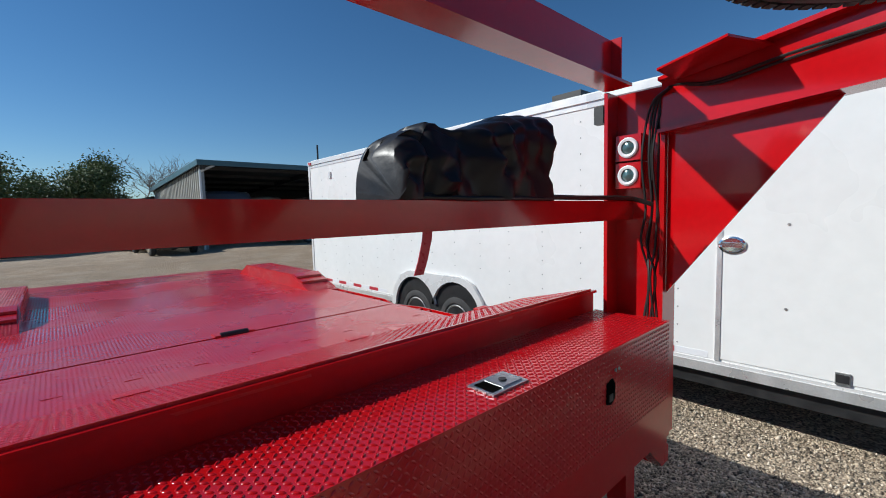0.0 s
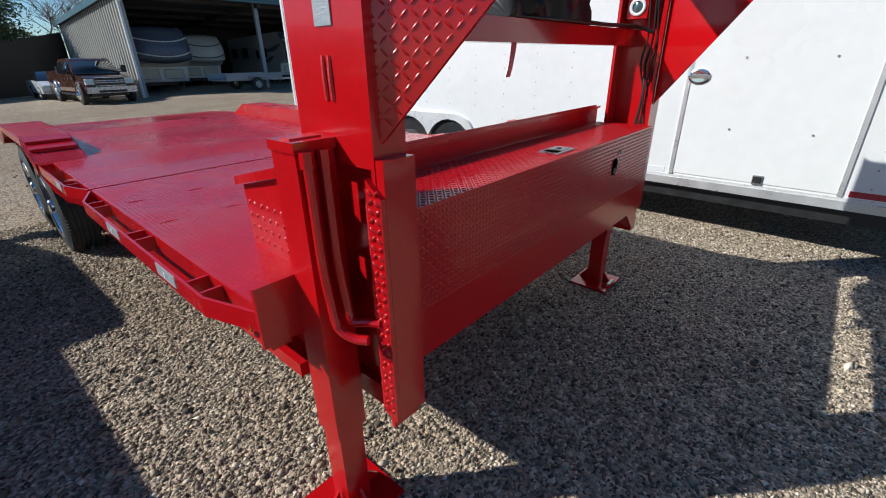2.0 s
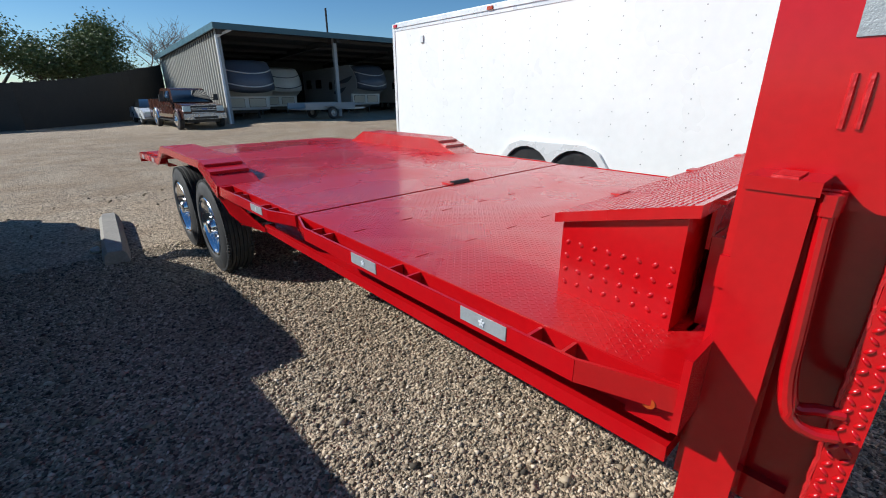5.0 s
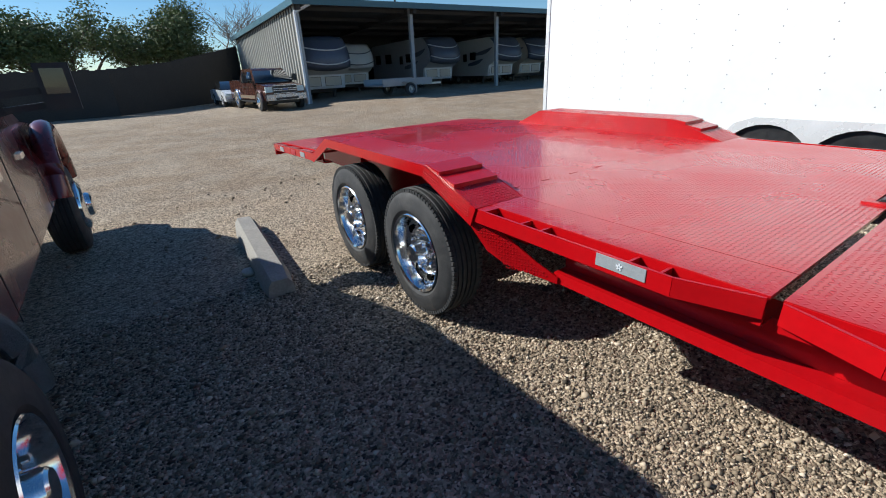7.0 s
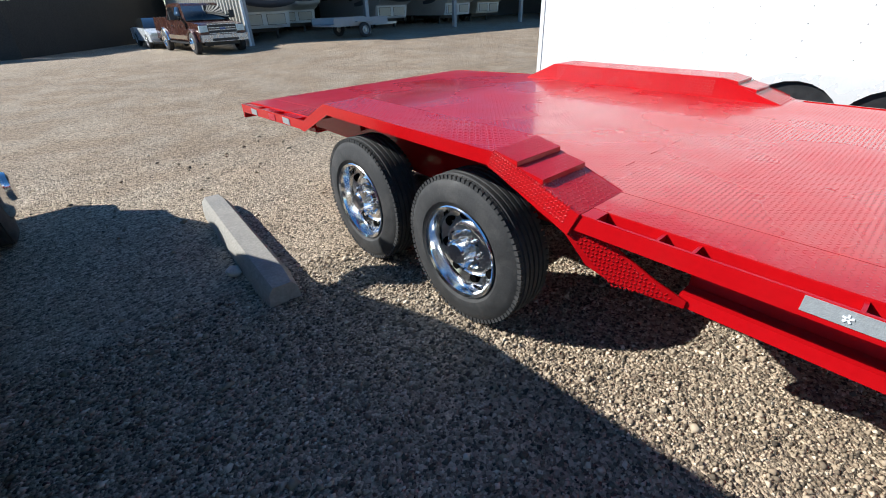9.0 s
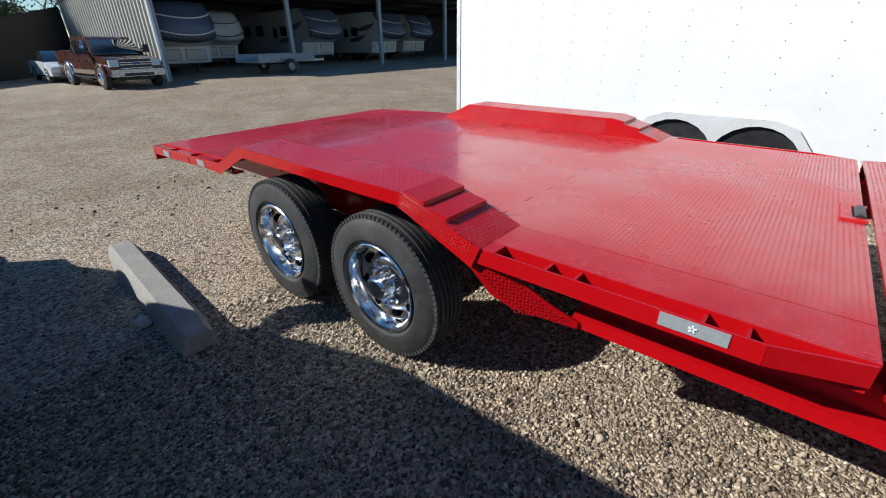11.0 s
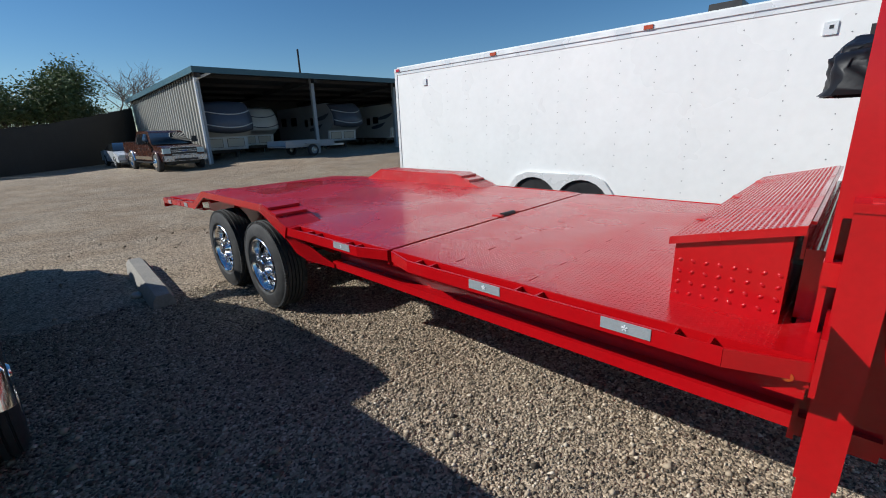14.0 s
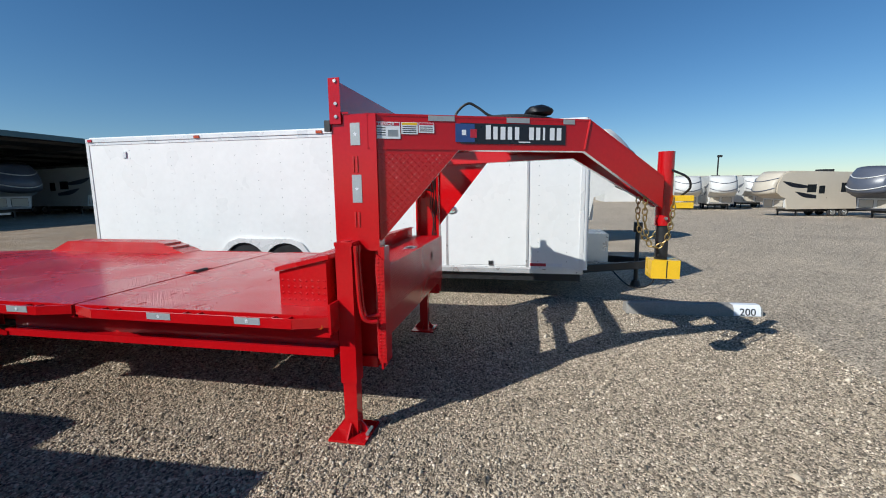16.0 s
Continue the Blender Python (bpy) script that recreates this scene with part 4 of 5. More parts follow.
for x0, low in ((-0.12, 1.20), (0.10, 1.24)):
    ch = new("safety_chain")
    ch.parent = trailer
    tagged(ch, "gold zinc safety chain hanging in a loop")
    chain([(x0, CY + 0.18, 1.58), (x0 + 0.01, CY + 0.17, 1.38), (x0, CY + 0.12, low), (x0 - 0.02, CY + 0.02, low + 0.06), (x0 - 0.03, CY - 0.01, 1.45), (x0 - 0.02, CY - 0.02, 1.62)], ch)

# neck sticker: a dark banner with plain white letter-sized bars, and warning labels
def on_arm(name, d0, d1, z0, z1, off, material, parent=None, label=""):
    o = arm_plate(name, -1, [(d0, z0), (d1, z0), (d1, z1), (d0, z1)], off, off + 0.0015, material, label)
    if parent:
        o.parent = parent
    return o


banner = on_arm("banner_decal", 0.62, 1.40, 1.975, 2.11, 0.005, M_DECAL, label="dark brand banner with white marks, on the neck")
d = 0.80
for k, w in enumerate((0.045, 0.04, 0.045, 0.04, 0.04, 0.0, 0.045, 0.04, 0.02, 0.045, 0.045)):
    if w:
        on_arm("banner_mark", d, d + w * 0.8, 2.005, 2.09 if k else 2.10, 0.0065, M_DECAL_W, banner)
    d += 0.053
on_arm("banner_swirl", 1.04, 1.13, 1.985, 1.993, 0.0065, M_DECAL_W, banner)
on_arm("banner_shield", 0.585, 0.72, 1.985, 2.105, 0.0055, M_DECAL_B, banner)
on_arm("shield_mark", 0.63, 0.66, 2.03, 2.065, 0.007, M_DECAL_W, banner)
on_arm("shield_mark", 0.69, 0.735, 2.015, 2.07, 0.007, M_REFRED, banner)
for d0, d1 in ((0.40, 0.58), (0.95, 1.12), (1.38, 1.47)):
    on_arm("reflector", d0, d1, 2.118, 2.152, 0.005, M_REFLECT)
warn = on_arm("warning_label", 0.03, 0.215, 2.00, 2.105, 0.005, M_DECAL_W, label="white and red danger sticker")
on_arm("red_band", 0.035, 0.21, 2.082, 2.10, 0.0065, M_REFRED, warn)
dn = bpy.data.curves.new("danger_text", "FONT")
dn.body, dn.size, dn.align_x, dn.align_y, dn.extrude = "DANGER", 0.026, "CENTER", "CENTER", 0.0004
do = new("danger_text", dn)
do.data.materials.append(M_DECAL_W)
do.parent = warn
do.matrix_world = Matrix.Translation(arm_point(-1, 0.125, 2.090, 0.009)) @ Matrix(((0.42, 0, -0.907, 0), (-0.907, 0, -0.42, 0), (0, 1, 0, 0), (0, 0, 0, 1)))
for z in (2.065, 2.05, 2.035, 2.02):
    on_arm("text_bar", 0.045, 0.12, z, z + 0.005, 0.0065, M_DECAL, warn)
on_arm("picture_bar", 0.135, 0.20, 2.015, 2.055, 0.0065, M_STEEL, warn)
lab = on_arm("warning_label", 0.222, 0.33, 2.03, 2.105, 0.005, M_DECAL_W, label="white and yellow instruction sticker")
on_arm("yellow_band", 0.226, 0.326, 2.088, 2.102, 0.0065, M_YELLOW, lab)
for z in (2.075, 2.062, 2.05, 2.038):
    on_arm("text_bar", 0.23, 0.32, z, z + 0.005, 0.0065, M_DECAL, lab)
lab = on_arm("warning_label", 0.336, 0.44, 2.04, 2.105, 0.005, M_DECAL_W, label="white instruction sticker")
on_arm("red_band", 0.34, 0.436, 2.09, 2.102, 0.0065, M_REFRED, lab)
for z in (2.075, 2.062, 2.05):
    on_arm("text_bar", 0.345, 0.43, z, z + 0.005, 0.0065, M_DECAL, lab)


# ---- things carried by the red trailer ----
def build_winch_cover():
    """A slack vinyl cover pulled over a winch, creased and pinched at the lower edge."""
    bm = bm_new()
    nx, na = 72, 56
    rows = []
    for i in range(nx + 1):
        u = i / nx
        x = -0.165 + 0.72 * u
        top = float(np.interp(u, [0, 0.03, 0.08, 0.15, 0.18, 0.24, 0.31, 0.38, 0.55, 0.70, 0.86, 0.96, 1], [1.815, 1.838, 1.858, 1.862, 1.890, 1.900, 1.880, 1.885, 1.925, 1.966, 1.974, 1.962, 1.945]))
        end = min(1.0, 16.0 * min(u, 1 - u) + 0.20) ** 0.5
        waist = 1.0 - 0.26 * math.exp(-((u - 0.155) / 0.022) ** 2) - 0.10 * math.exp(-((u - 0.36) / 0.05) ** 2)
        zc = 1.668
        hz, hy = (top - zc) * (0.70 + 0.30 * end), 0.130 * (0.6 + 0.4 * end) * waist
        row = []
        for k in range(na + 1):
            a = math.pi * k / na
            sx, sz = math.cos(a), math.sin(a)
            y = 0.268 + hy * math.copysign(abs(sx) ** 0.6, sx)
            low = zc - 0.006
            z = low + (zc - 0.01 + hz - low) * sz ** 0.55
            p = Vector((x * 6, y * 9, z * 7))
            fold = 0.030 * noise.noise(p) + 0.026 * (0.5 - abs(noise.noise(p * 1.6)) * 2) * (1.1 - u) * 0.8 + 0.014 * noise.noise(p * 3.4) + 0.012 * math.sin(x * 38 + z * 26 + 3 * noise.noise(p * 0.7)) * (1 - abs(u - 0.35))
            row.append(bm.verts.new((x + fold * 0.6, y + fold * math.copysign(1, sx) * 1.1, z + fold * 0.25 * sz)))
        rows.append(row)
    for a, b in zip(rows, rows[1:]):
        for k in range(na):
            bm.faces.new((a[k], b[k], b[k + 1], a[k + 1]))
    for r in (rows[0], rows[-1]):
        bm.faces.new(r)
    ob = part("winch_cover", bm, M_VINYL, angle=60)
    cord = smooth_path([(-0.10, 0.165, 1.668), (0.10, 0.137, 1.664), (0.30, 0.134, 1.666), (0.47, 0.140, 1.664), (0.54, 0.165, 1.666)], 6)
    part("hem", tube(bm_new(), cord, 0.007, 8), M_VINYL, ob, "rolled black hem")
    return tagged(ob, "creased black vinyl cover over a winch on the red crossbar", "winch cover")


build_winch_cover()

spare = empty("spare_tyre", "black spare tyre lying flat on the neck of the red trailer", "tyre")
wheel(spare, (0, 0, 0), 1, r=0.40, w=0.22, tread=True)
spare.matrix_world = pose(0.13, -0.84, 2.135, 0, -90, 0)


bag = bm_new()
bmesh.ops.create_icosphere(bag, subdivisions=3, radius=1.0)
for v in bag.verts:
    n = 1 + 0.18 * noise.noise(v.co * 2.2)
    v.co = Vector((v.co.x * 0.09 * n, v.co.y * 0.11 * n, max(-0.03, v.co.z * 0.05 * n)))
bag = tagged(part("cable_bag", bag, M_VINYL, angle=60), "small black bag lying on the spare tyre", "bag")
bag.location = (-0.06, -1.09, 2.278)
tagged(part("air_hose", tube(bm_new(), smooth_path([(-0.10, -0.40, 2.205), (-0.09, -0.43, 2.30), (-0.09, -0.52, 2.365), (-0.08, -0.60, 2.33), (-0.08, -0.70, 2.262), (-0.05, -0.82, 2.252)], 6), 0.011, 8), M_CABLE), "black hose looped over the spare tyre", "hose")

# ---- the white enclosed trailer ----
WX, WY0, WY1, WZ0, WZ1 = 2.65, -1.88, 6.60, 0.44, 2.60
wt = empty("enclosed_trailer", "white aluminium enclosed cargo trailer with riveted side and tandem wheels", "trailer")


def wt_outline(inset=0.0, n=6):
    x0, x1, y0, y1, r = WX + inset, WX + 2.5 - inset, WY0 + inset, WY1 - inset, 0.07
    pts = [(x0, y1)]
    pts += [(x0 + r - r * math.cos(a), y0 + r - r * math.sin(a)) for a in [k * math.pi / 2 / n for k in range(n + 1)]]
    pts += [(x1 - r + r * math.sin(a), y0 + r - r * math.cos(a)) for a in [k * math.pi / 2 / n for k in range(n + 1)]]
    return pts + [(x1, y1)]


part("body", prism(bm_new(), wt_outline(), "z", WZ0 + 0.04, WZ1 - 0.02), M_WHITE, wt, "white painted aluminium side")
part("roof", prism(bm_new(), wt_outline(0.03), "z", WZ1 - 0.02, WZ1 + 0.03), M_WHITE, wt)
for z0, z1, d in ((WZ1 - 0.105, WZ1 - 0.055, 0.008), (WZ1 - 0.055, WZ1 + 0.004, 0.022)):
    part("top_trim", box(bm_new(), WX - d, WX + 0.02, WY0 + 0.07, WY1, z0, z1), M_TRIM, wt, "white roof edge trim", bevel=0.005)
for z0, z1, d, m in ((WZ0 - 0.02, WZ0 + 0.05, 0.012, M_ALU), (WZ0 + 0.05, WZ0 + 0.075, 0.006, M_TRIM)):
    part("bottom_trim", box(bm_new(), WX - d, WX + 0.03, WY0 + 0.07, 2.42, z0, z1), m, wt, bevel=0.003)
    part("bottom_trim", box(bm_new(), WX - d, WX + 0.03, 4.12, WY1, z0, z1), m, wt, bevel=0.003)
part("rear_post", box(bm_new(), WX - 0.010, WX + 0.03, WY1 - 0.05, WY1 + 0.01, WZ0, WZ1 - 0.02), M_TRIM, wt, bevel=0.004)
part("floor_frame", box(bm_new(), WX + 0.05, WX + 2.45, WY0 + 0.1, WY1, 0.30, WZ0 - 0.02), M_BLACK, wt)
vs = bm_new()
k = 0
y = WY0 + 0.30
while y < WY1 - 0.1:
    for j in range(14):
        z = WZ0 + 0.16 + j * 0.138
        if z > 0.95 or not 2.3 < y < 4.2:
            cyl(vs, (WX, y, z), (WX - 0.003, y, z), 0.0065, 0.0045, 6)
    y += 0.406
tagged(part("screw", vs, M_SCREW, wt), kind="stuff")
part("corner_trim", box(bm_new(), WX - 0.008, WX + 0.01, WY0 + 0.075, WY0 + 0.13, WZ0 + 0.05, WZ1 - 0.06), M_TRIM, wt, bevel=0.003)
# side door
door = part("side_door", box(bm_new(), WX - 0.006, WX + 0.01, -1.0, 0.165, 0.535, 2.33), M_WHITE, wt, "white side door with chrome flush latch", bevel=0.002)
for y in (-1.015, 0.18):
    part("door_frame", box(bm_new(), WX - 0.012, WX + 0.01, y - 0.016, y + 0.016, 0.52, 2.35), M_ALU, door, bevel=0.003)
part("door_frame", box(bm_new(), WX - 0.012, WX + 0.01, -0.999, 0.164, 2.33, 2.35), M_ALU, door, bevel=0.003)
m = Matrix.Translation((WX - 0.006, 0.105, 1.357)) @ Matrix.Rotation(radians(-90), 4, "Y") @ Matrix.Diagonal((0.72, 1, 1, 1))
part("latch", lathe(bm_new(), [(0.085, 0.0), (0.083, 0.010), (0.070, 0.014), (0.062, 0.006), (0.001, 0.004)], 32, m), M_CHROME, door, "oval chrome flush latch")
part("latch_handle", box(bm_new(), WX - 0.024, WX - 0.010, 0.045, 0.165, 1.342, 1.372), M_CHROME, door, bevel=0.005)
for y in (-0.2, -0.75):
    for z in (0.95, 1.5, 2.0):
        part("rivet", cyl(bm_new(), (WX - 0.006, y, z), (WX - 0.010, y, z), 0.009, n=8), M_STEEL, door)
vent = part("vent", box(bm_new(), WX - 0.018, WX - 0.006, -0.52, -0.45, 0.525, 0.60), M_STEEL, wt, "small black and steel floor vent", bevel=0.004)
part("vent_flap", box(bm_new(), WX - 0.022, WX - 0.018, -0.515, -0.455, 0.54, 0.59), M_BLACK, vent)
part("roof_vent", box(bm_new(), WX + 0.14, WX + 0.46, 1.34, 1.64, WZ1 + 0.03, WZ1 + 0.115), M_PLASTIC, wt, "black roof vent cover", bevel=0.04)
for y in (4.36, 2.18, 0.0):
    part("clearance_lamp", box(bm_new(), WX - 0.036, WX - 0.022, y - 0.05, y + 0.05, WZ1 - 0.05, WZ1 - 0.008), M_AMBER, wt, "amber clearance lamp", bevel=0.006)
part("clearance_lamp", box(bm_new(), WX - 0.036, WX - 0.022, WY1 - 0.14, WY1 - 0.06, WZ1 - 0.05, WZ1 - 0.01), M_REFRED, wt, bevel=0.006)
part("side_vent", box(bm_new(), WX - 0.022, WX, 5.79, 5.86, 2.27, 2.37), M_TRIM, wt, bevel=0.008)
for y0, n in ((0.24, 2), (-1.52, 2), (4.3, 9)):
    for k in range(n):
        part("reflective_tape", box(bm_new(), WX - 0.003, WX + 0.001, y0 + k * 0.23, y0 + k * 0.23 + 0.225, WZ0 + 0.085, WZ0 + 0.13), M_REFRED if k % 2 else M_DECAL_W, wt)
jb = part("junction_box", box(bm_new(), WX - 0.016, WX, 0.55, 0.65, 2.25, 2.36), M_TRIM, wt, "small white outlet cover", bevel=0.004)
part("outlet", box(bm_new(), WX - 0.019, WX - 0.016, 0.58, 0.61, 2.30, 2.33), M_BLACK, jb)
# fender flare over both wheels
part("wheel_well", prism(bm_new(), [(4.08, 0.40), (4.02, 0.62), (3.9, 0.78), (3.72, 0.845), (2.78, 0.845), (2.6, 0.78), (2.48, 0.62), (2.42, 0.40)], "x", WX - 0.004, WX + 0.2), M_BLACK, wt)
outer = [(4.13, 0.40), (4.07, 0.64), (3.93, 0.82), (3.74, 0.89), (2.76, 0.89), (2.57, 0.82), (2.43, 0.64), (2.37, 0.40)]
inner = [(2.44, 0.40)]
for c, a0, a1 in ((2.87, 178, 14), (3.62, 166, 2)):
    inner += [(c + 0.415 * math.cos(radians(a)), 0.41 + 0.415 * math.sin(radians(a))) for a in np.linspace(a0, a1, 12)]
inner += [(4.06, 0.40)]
bm = bm_new()
prism(bm, outer[:] + inner[:], "x", WX - 0.045, WX - 0.005)
part("fender_flare", bm, M_TRIM, wt, "white aluminium fender flare", bevel=0.004)
for y in (2.87, 3.62):
    wheel(wt, (WX + 0.09, y, 0.345), -1, r=0.34, w=0.20, rim_r=0.195, tread=False, rim_mat=M_STEEL, lug_nuts=6)
    wheel(wt, (WX + 2.41, y, 0.345), 1, r=0.34, w=0.20, rim_r=0.195, tread=False, rim_mat=M_STEEL, lug_nuts=6)
# tongue
for s in (-1, 1):
    part("tongue_beam", beam(bm_new(), (WX + 1.25 + s * 0.75, WY0 + 0.1, 0.40), (WX + 1.25 + s * 0.06, WY0 - 1.25, 0.40), 0.07, 0.12), M_BLACK, wt)
part("tongue_jack", cyl(bm_new(), (WX + 1.25, WY0 - 0.95, 0.10), (WX + 1.25, WY0 - 0.95, 0.98), 0.035, n=16), M_BLACK, wt)
part("jack_head", cyl(bm_new(), (WX + 1.25, WY0 - 0.95, 0.92), (WX + 1.25, WY0 - 0.95, 1.08), 0.07, n=16), M_BLACK, wt, bevel=0.01)
part("jack_foot", cyl(bm_new(), (WX + 1.25, WY0 - 0.95, 0.0), (WX + 1.25, WY0 - 0.95, 0.10), 0.09, 0.06, 16), M_BLACK, wt)
part("tongue_box", box(bm_new(), WX + 0.85, WX + 1.65, WY0 - 0.42, WY0 - 0.03, 0.47, 0.92), M_ALU, wt, bevel=0.02)
part("hitch_cable", tube(bm_new(), smooth_path([(WX + 1.2, WY0 - 1.2, 0.42), (WX + 1.0, WY0 - 1.15, 0.12), (WX + 0.9, WY0 - 0.8, 0.06), (WX + 1.05, WY0 - 0.45, 0.38)], 6), 0.012, 6), M_CABLE, wt)


# ---- concrete wheel stops ----
def wheel_stop(y0, y1, x, tilt=0.0):
    prof = [(-0.115, 0.0), (-0.10, 0.10), (-0.065, 0.145), (0.065, 0.145), (0.10, 0.10), (0.115, 0.0)]
    bm = bm_new()
    n = 10
    rings = []
    for k in range(n + 1):
        t = k / n
        e = 0.86 if k in (0, n) else 1.0
        rings.append([bm.verts.new((px * e, (t - 0.5) * (y1 - y0), pz * e + (0.003 * noise.noise(Vector((k * 3.1, px * 20, pz * 20)))))) for px, pz in prof])
    for a, b in zip(rings, rings[1:]):
        for i in range(len(prof)):
            j = (i + 1) % len(prof)
            bm.faces.new((a[i], a[j], b[j], b[i]))
    bm.faces.new(rings[0])
    bm.faces.new(rings[-1][::-1])
    ob = part("wheel_stop", bm, M_CONCRETE, bevel=0.008)
    ob.matrix_world = pose(x, (y0 + y1) / 2, 0, 0, 0, tilt)
    return ob


rock = bm_new()
bmesh.ops.create_icosphere(rock, subdivisions=2, radius=0.05)
for v in rock.verts:
    v.co *= 1 + 0.35 * noise.noise(v.co * 30)
    v.co.z *= 0.7
rock = tagged(part("rock", rock, M_ROCK, angle=20), "pale broken stone beside the concrete wheel stop", "stone")
rock.location = (-2.085, 5.40, 0.028)
tagged(wheel_stop(4.86, 6.66, -1.90, -4.0), "worn grey concrete parking wheel stop lying on the gravel", "wheel stop", "wheel stops")
w2 = tagged(wheel_stop(-3.98, -2.32, 2.32, 3.0), "grey concrete parking wheel stop with a white numbered end", "wheel stop", "wheel stops")
bm = bm_new()
prism(bm, [(-0.118, 0.012), (-0.104, 0.103), (-0.067, 0.149), (0.02, 0.149), (0.02, 0.140), (-0.06, 0.140), (-0.095, 0.098), (-0.11, 0.012)], "y", -0.80, -0.48)
part("white_end", bm, M_DECAL_W, w2, "white painted end")
fc = bpy.data.curves.new("bay_number", "FONT")
fc.body, fc.size, fc.align_x, fc.align_y, fc.extrude = "200", 0.13, "CENTER", "CENTER", 0.001
fo = new("bay_number", fc)
fo.data.materials.append(M_DECAL)
fo.parent = w2
fo.matrix_local = Matrix.Translation((-0.1175, -0.64, 0.060)) @ Matrix.Rotation(radians(-90), 4, "Z") @ Matrix.Rotation(radians(82), 4, "X")
tagged(fo, "black stencilled 200")


# ---- vehicles ----
def pickup(name, paint, label, m, two_tone=True):
    """A crew-cab pickup; local y is ahead, x to its right, the ground at z 0, the rear bumper at y 0."""
    car = empty(name, label, "pickup truck", group="")
    L_, W_ = 6.35, 1.0
    # lower body with wheel arches
    def arches(z):
        pts = []
        for cy in (1.45, 5.35):
            pts += [(cy - 0.50, z)] + [(cy - 0.50 * math.cos(a), 0.42 + 0.50 * math.sin(a)) for a in np.linspace(start, math.pi - start, 9)] + [(cy + 0.50, z)]
        return pts
    low = 0.52 if two_tone else 0.64
    start = max(0.35, math.asin((low - 0.42) / 0.50) + 0.04)
    side = [(0.06, low)] + arches(low) + [(6.15, low), (6.22, 0.75), (6.20, 1.08), (6.05, 1.16), (4.75, 1.25), (2.14, 1.27), (2.12, 1.42), (0.06, 1.42)]
    bm = prism(bm_new(), side, "x", -W_, W_)
    for v in bm.verts:
        if v.co.z > 1.1:
            v.co.x *= 0.95
        if v.co.y > 5.9:
            v.co.x *= 0.93
    part("body", bm, paint, car, bevel=0.03)
    cab = [(2.15, 1.26), (2.25, 1.90), (2.5, 1.95), (3.9, 1.95), (4.15, 1.90), (4.85, 1.25)]
    bm = prism(bm_new(), cab, "x", -W_ * 0.95, W_ * 0.95)
    for v in bm.verts:
        if v.co.z > 1.5:
            v.co.x *= 0.82
    part("cab", bm, paint, car, bevel=0.03)
    for s in (-1, 1):
        bm = bm_new()
        q = [(2.38, 1.32), (2.46, 1.80), (3.93, 1.80), (4.50, 1.32)]
        vsx = [bm.verts.new((s * (0.966 if z < 1.5 else 0.826), y, z)) for y, z in q]
        bm.faces.new(vsx)
        g = part("side_window", bm, M_GLASS, car)
        sm = g.modifiers.new("thick", "SOLIDIFY")
        sm.thickness = 0.008
        for y in (3.22,):
            part("window_pillar", beam(bm_new(), (s * 0.972, y, 1.31), (s * 0.83, y, 1.82), 0.012, 0.10, (0, 1, 0)), paint, car)
        mir = part("mirror", box(bm_new(), *sorted((s * 1.19, s * 1.385)), 4.22, 4.36, 1.33, 1.64), M_PLASTIC, car, "black towing mirror", bevel=0.05)
        part("mirror_glass", box(bm_new(), *sorted((s * 1.22, s * 1.35)), 4.214, 4.223, 1.44, 1.605), M_GLASS, mir)
        for z in (1.37, 1.47):
            part("mirror_arm", beam(bm_new(), (s * 0.90, 4.28, z - 0.03), (s * 1.22, 4.30, z), 0.06, 0.045), M_PLASTIC, car, bevel=0.01)
        for y in (2.85, 3.75):
            part("door_handle", box(bm_new(), *sorted((s * 0.985, s * 1.015)), y, y + 0.16, 1.08, 1.115), M_CHROME, car, bevel=0.008)
        for y in (2.30, 3.25, 4.30):
            part("door_seam", box(bm_new(), *sorted((s * 0.998, s * 1.002)), y, y + 0.008, 0.60, 1.22), M_BLACK, car)
        if two_tone:
            part("running_board", box(bm_new(), *sorted((s * 0.86, s * 1.03)), 2.1, 4.75, 0.40, 0.47), M_PLASTIC, car, bevel=0.02)
        part("headlight", box(bm_new(), *sorted((s * 0.60, s * 0.93)), 6.10, 6.22, 0.86, 1.10), M_LAMP, car, "clear headlight", bevel=0.03)
        for y in (1.45, 5.35):
            wheel(car, (s * 0.95, y, 0.42), s, r=0.42, w=0.25, rim_r=0.22, tread=False)
            if y > 3:
                hm = Matrix.Translation((s * 1.07, y, 0.42)) @ Matrix.Rotation(radians(90 * s), 4, "Y")
                part("hub", lathe(bm_new(), [(0.235, -0.03), (0.23, 0.03), (0.19, 0.06), (0.15, 0.062), (0.115, 0.07), (0.105, 0.10), (0.08, 0.115), (0.001, 0.118)], 28, hm), M_CHROME, car, "chrome wheel hub")
            bm = bm_new()
            r, cz, w = (0.52, 0.42, 0.062) if two_tone or y < 3 else (0.58, 0.56, 0.085)
            tube(bm, [(s * 1.02, y - r * math.cos(a), cz + r * math.sin(a)) for a in np.linspace(0.1, math.pi - 0.1, 20)], w, 12)
            part("arch_lip", bm, M_CHROME if y < 3 else paint, car)
    bm = bm_new()
    vsx = [bm.verts.new(p) for p in ((-0.80, 4.24, 1.83), (0.80, 4.24, 1.83), (0.92, 4.86, 1.29), (-0.92, 4.86, 1.29))]
    bm.faces.new(vsx)
    g = part("windscreen", bm, M_GLASS, car)
    sm = g.modifiers.new("thick", "SOLIDIFY")
    sm.thickness, sm.offset = 0.03, 1
    gr = part("grille", box(bm_new(), -0.58, 0.58, 6.16, 6.25, 0.78, 1.16), M_BLACK, car, "dark grille with chrome bars", bevel=0.02)
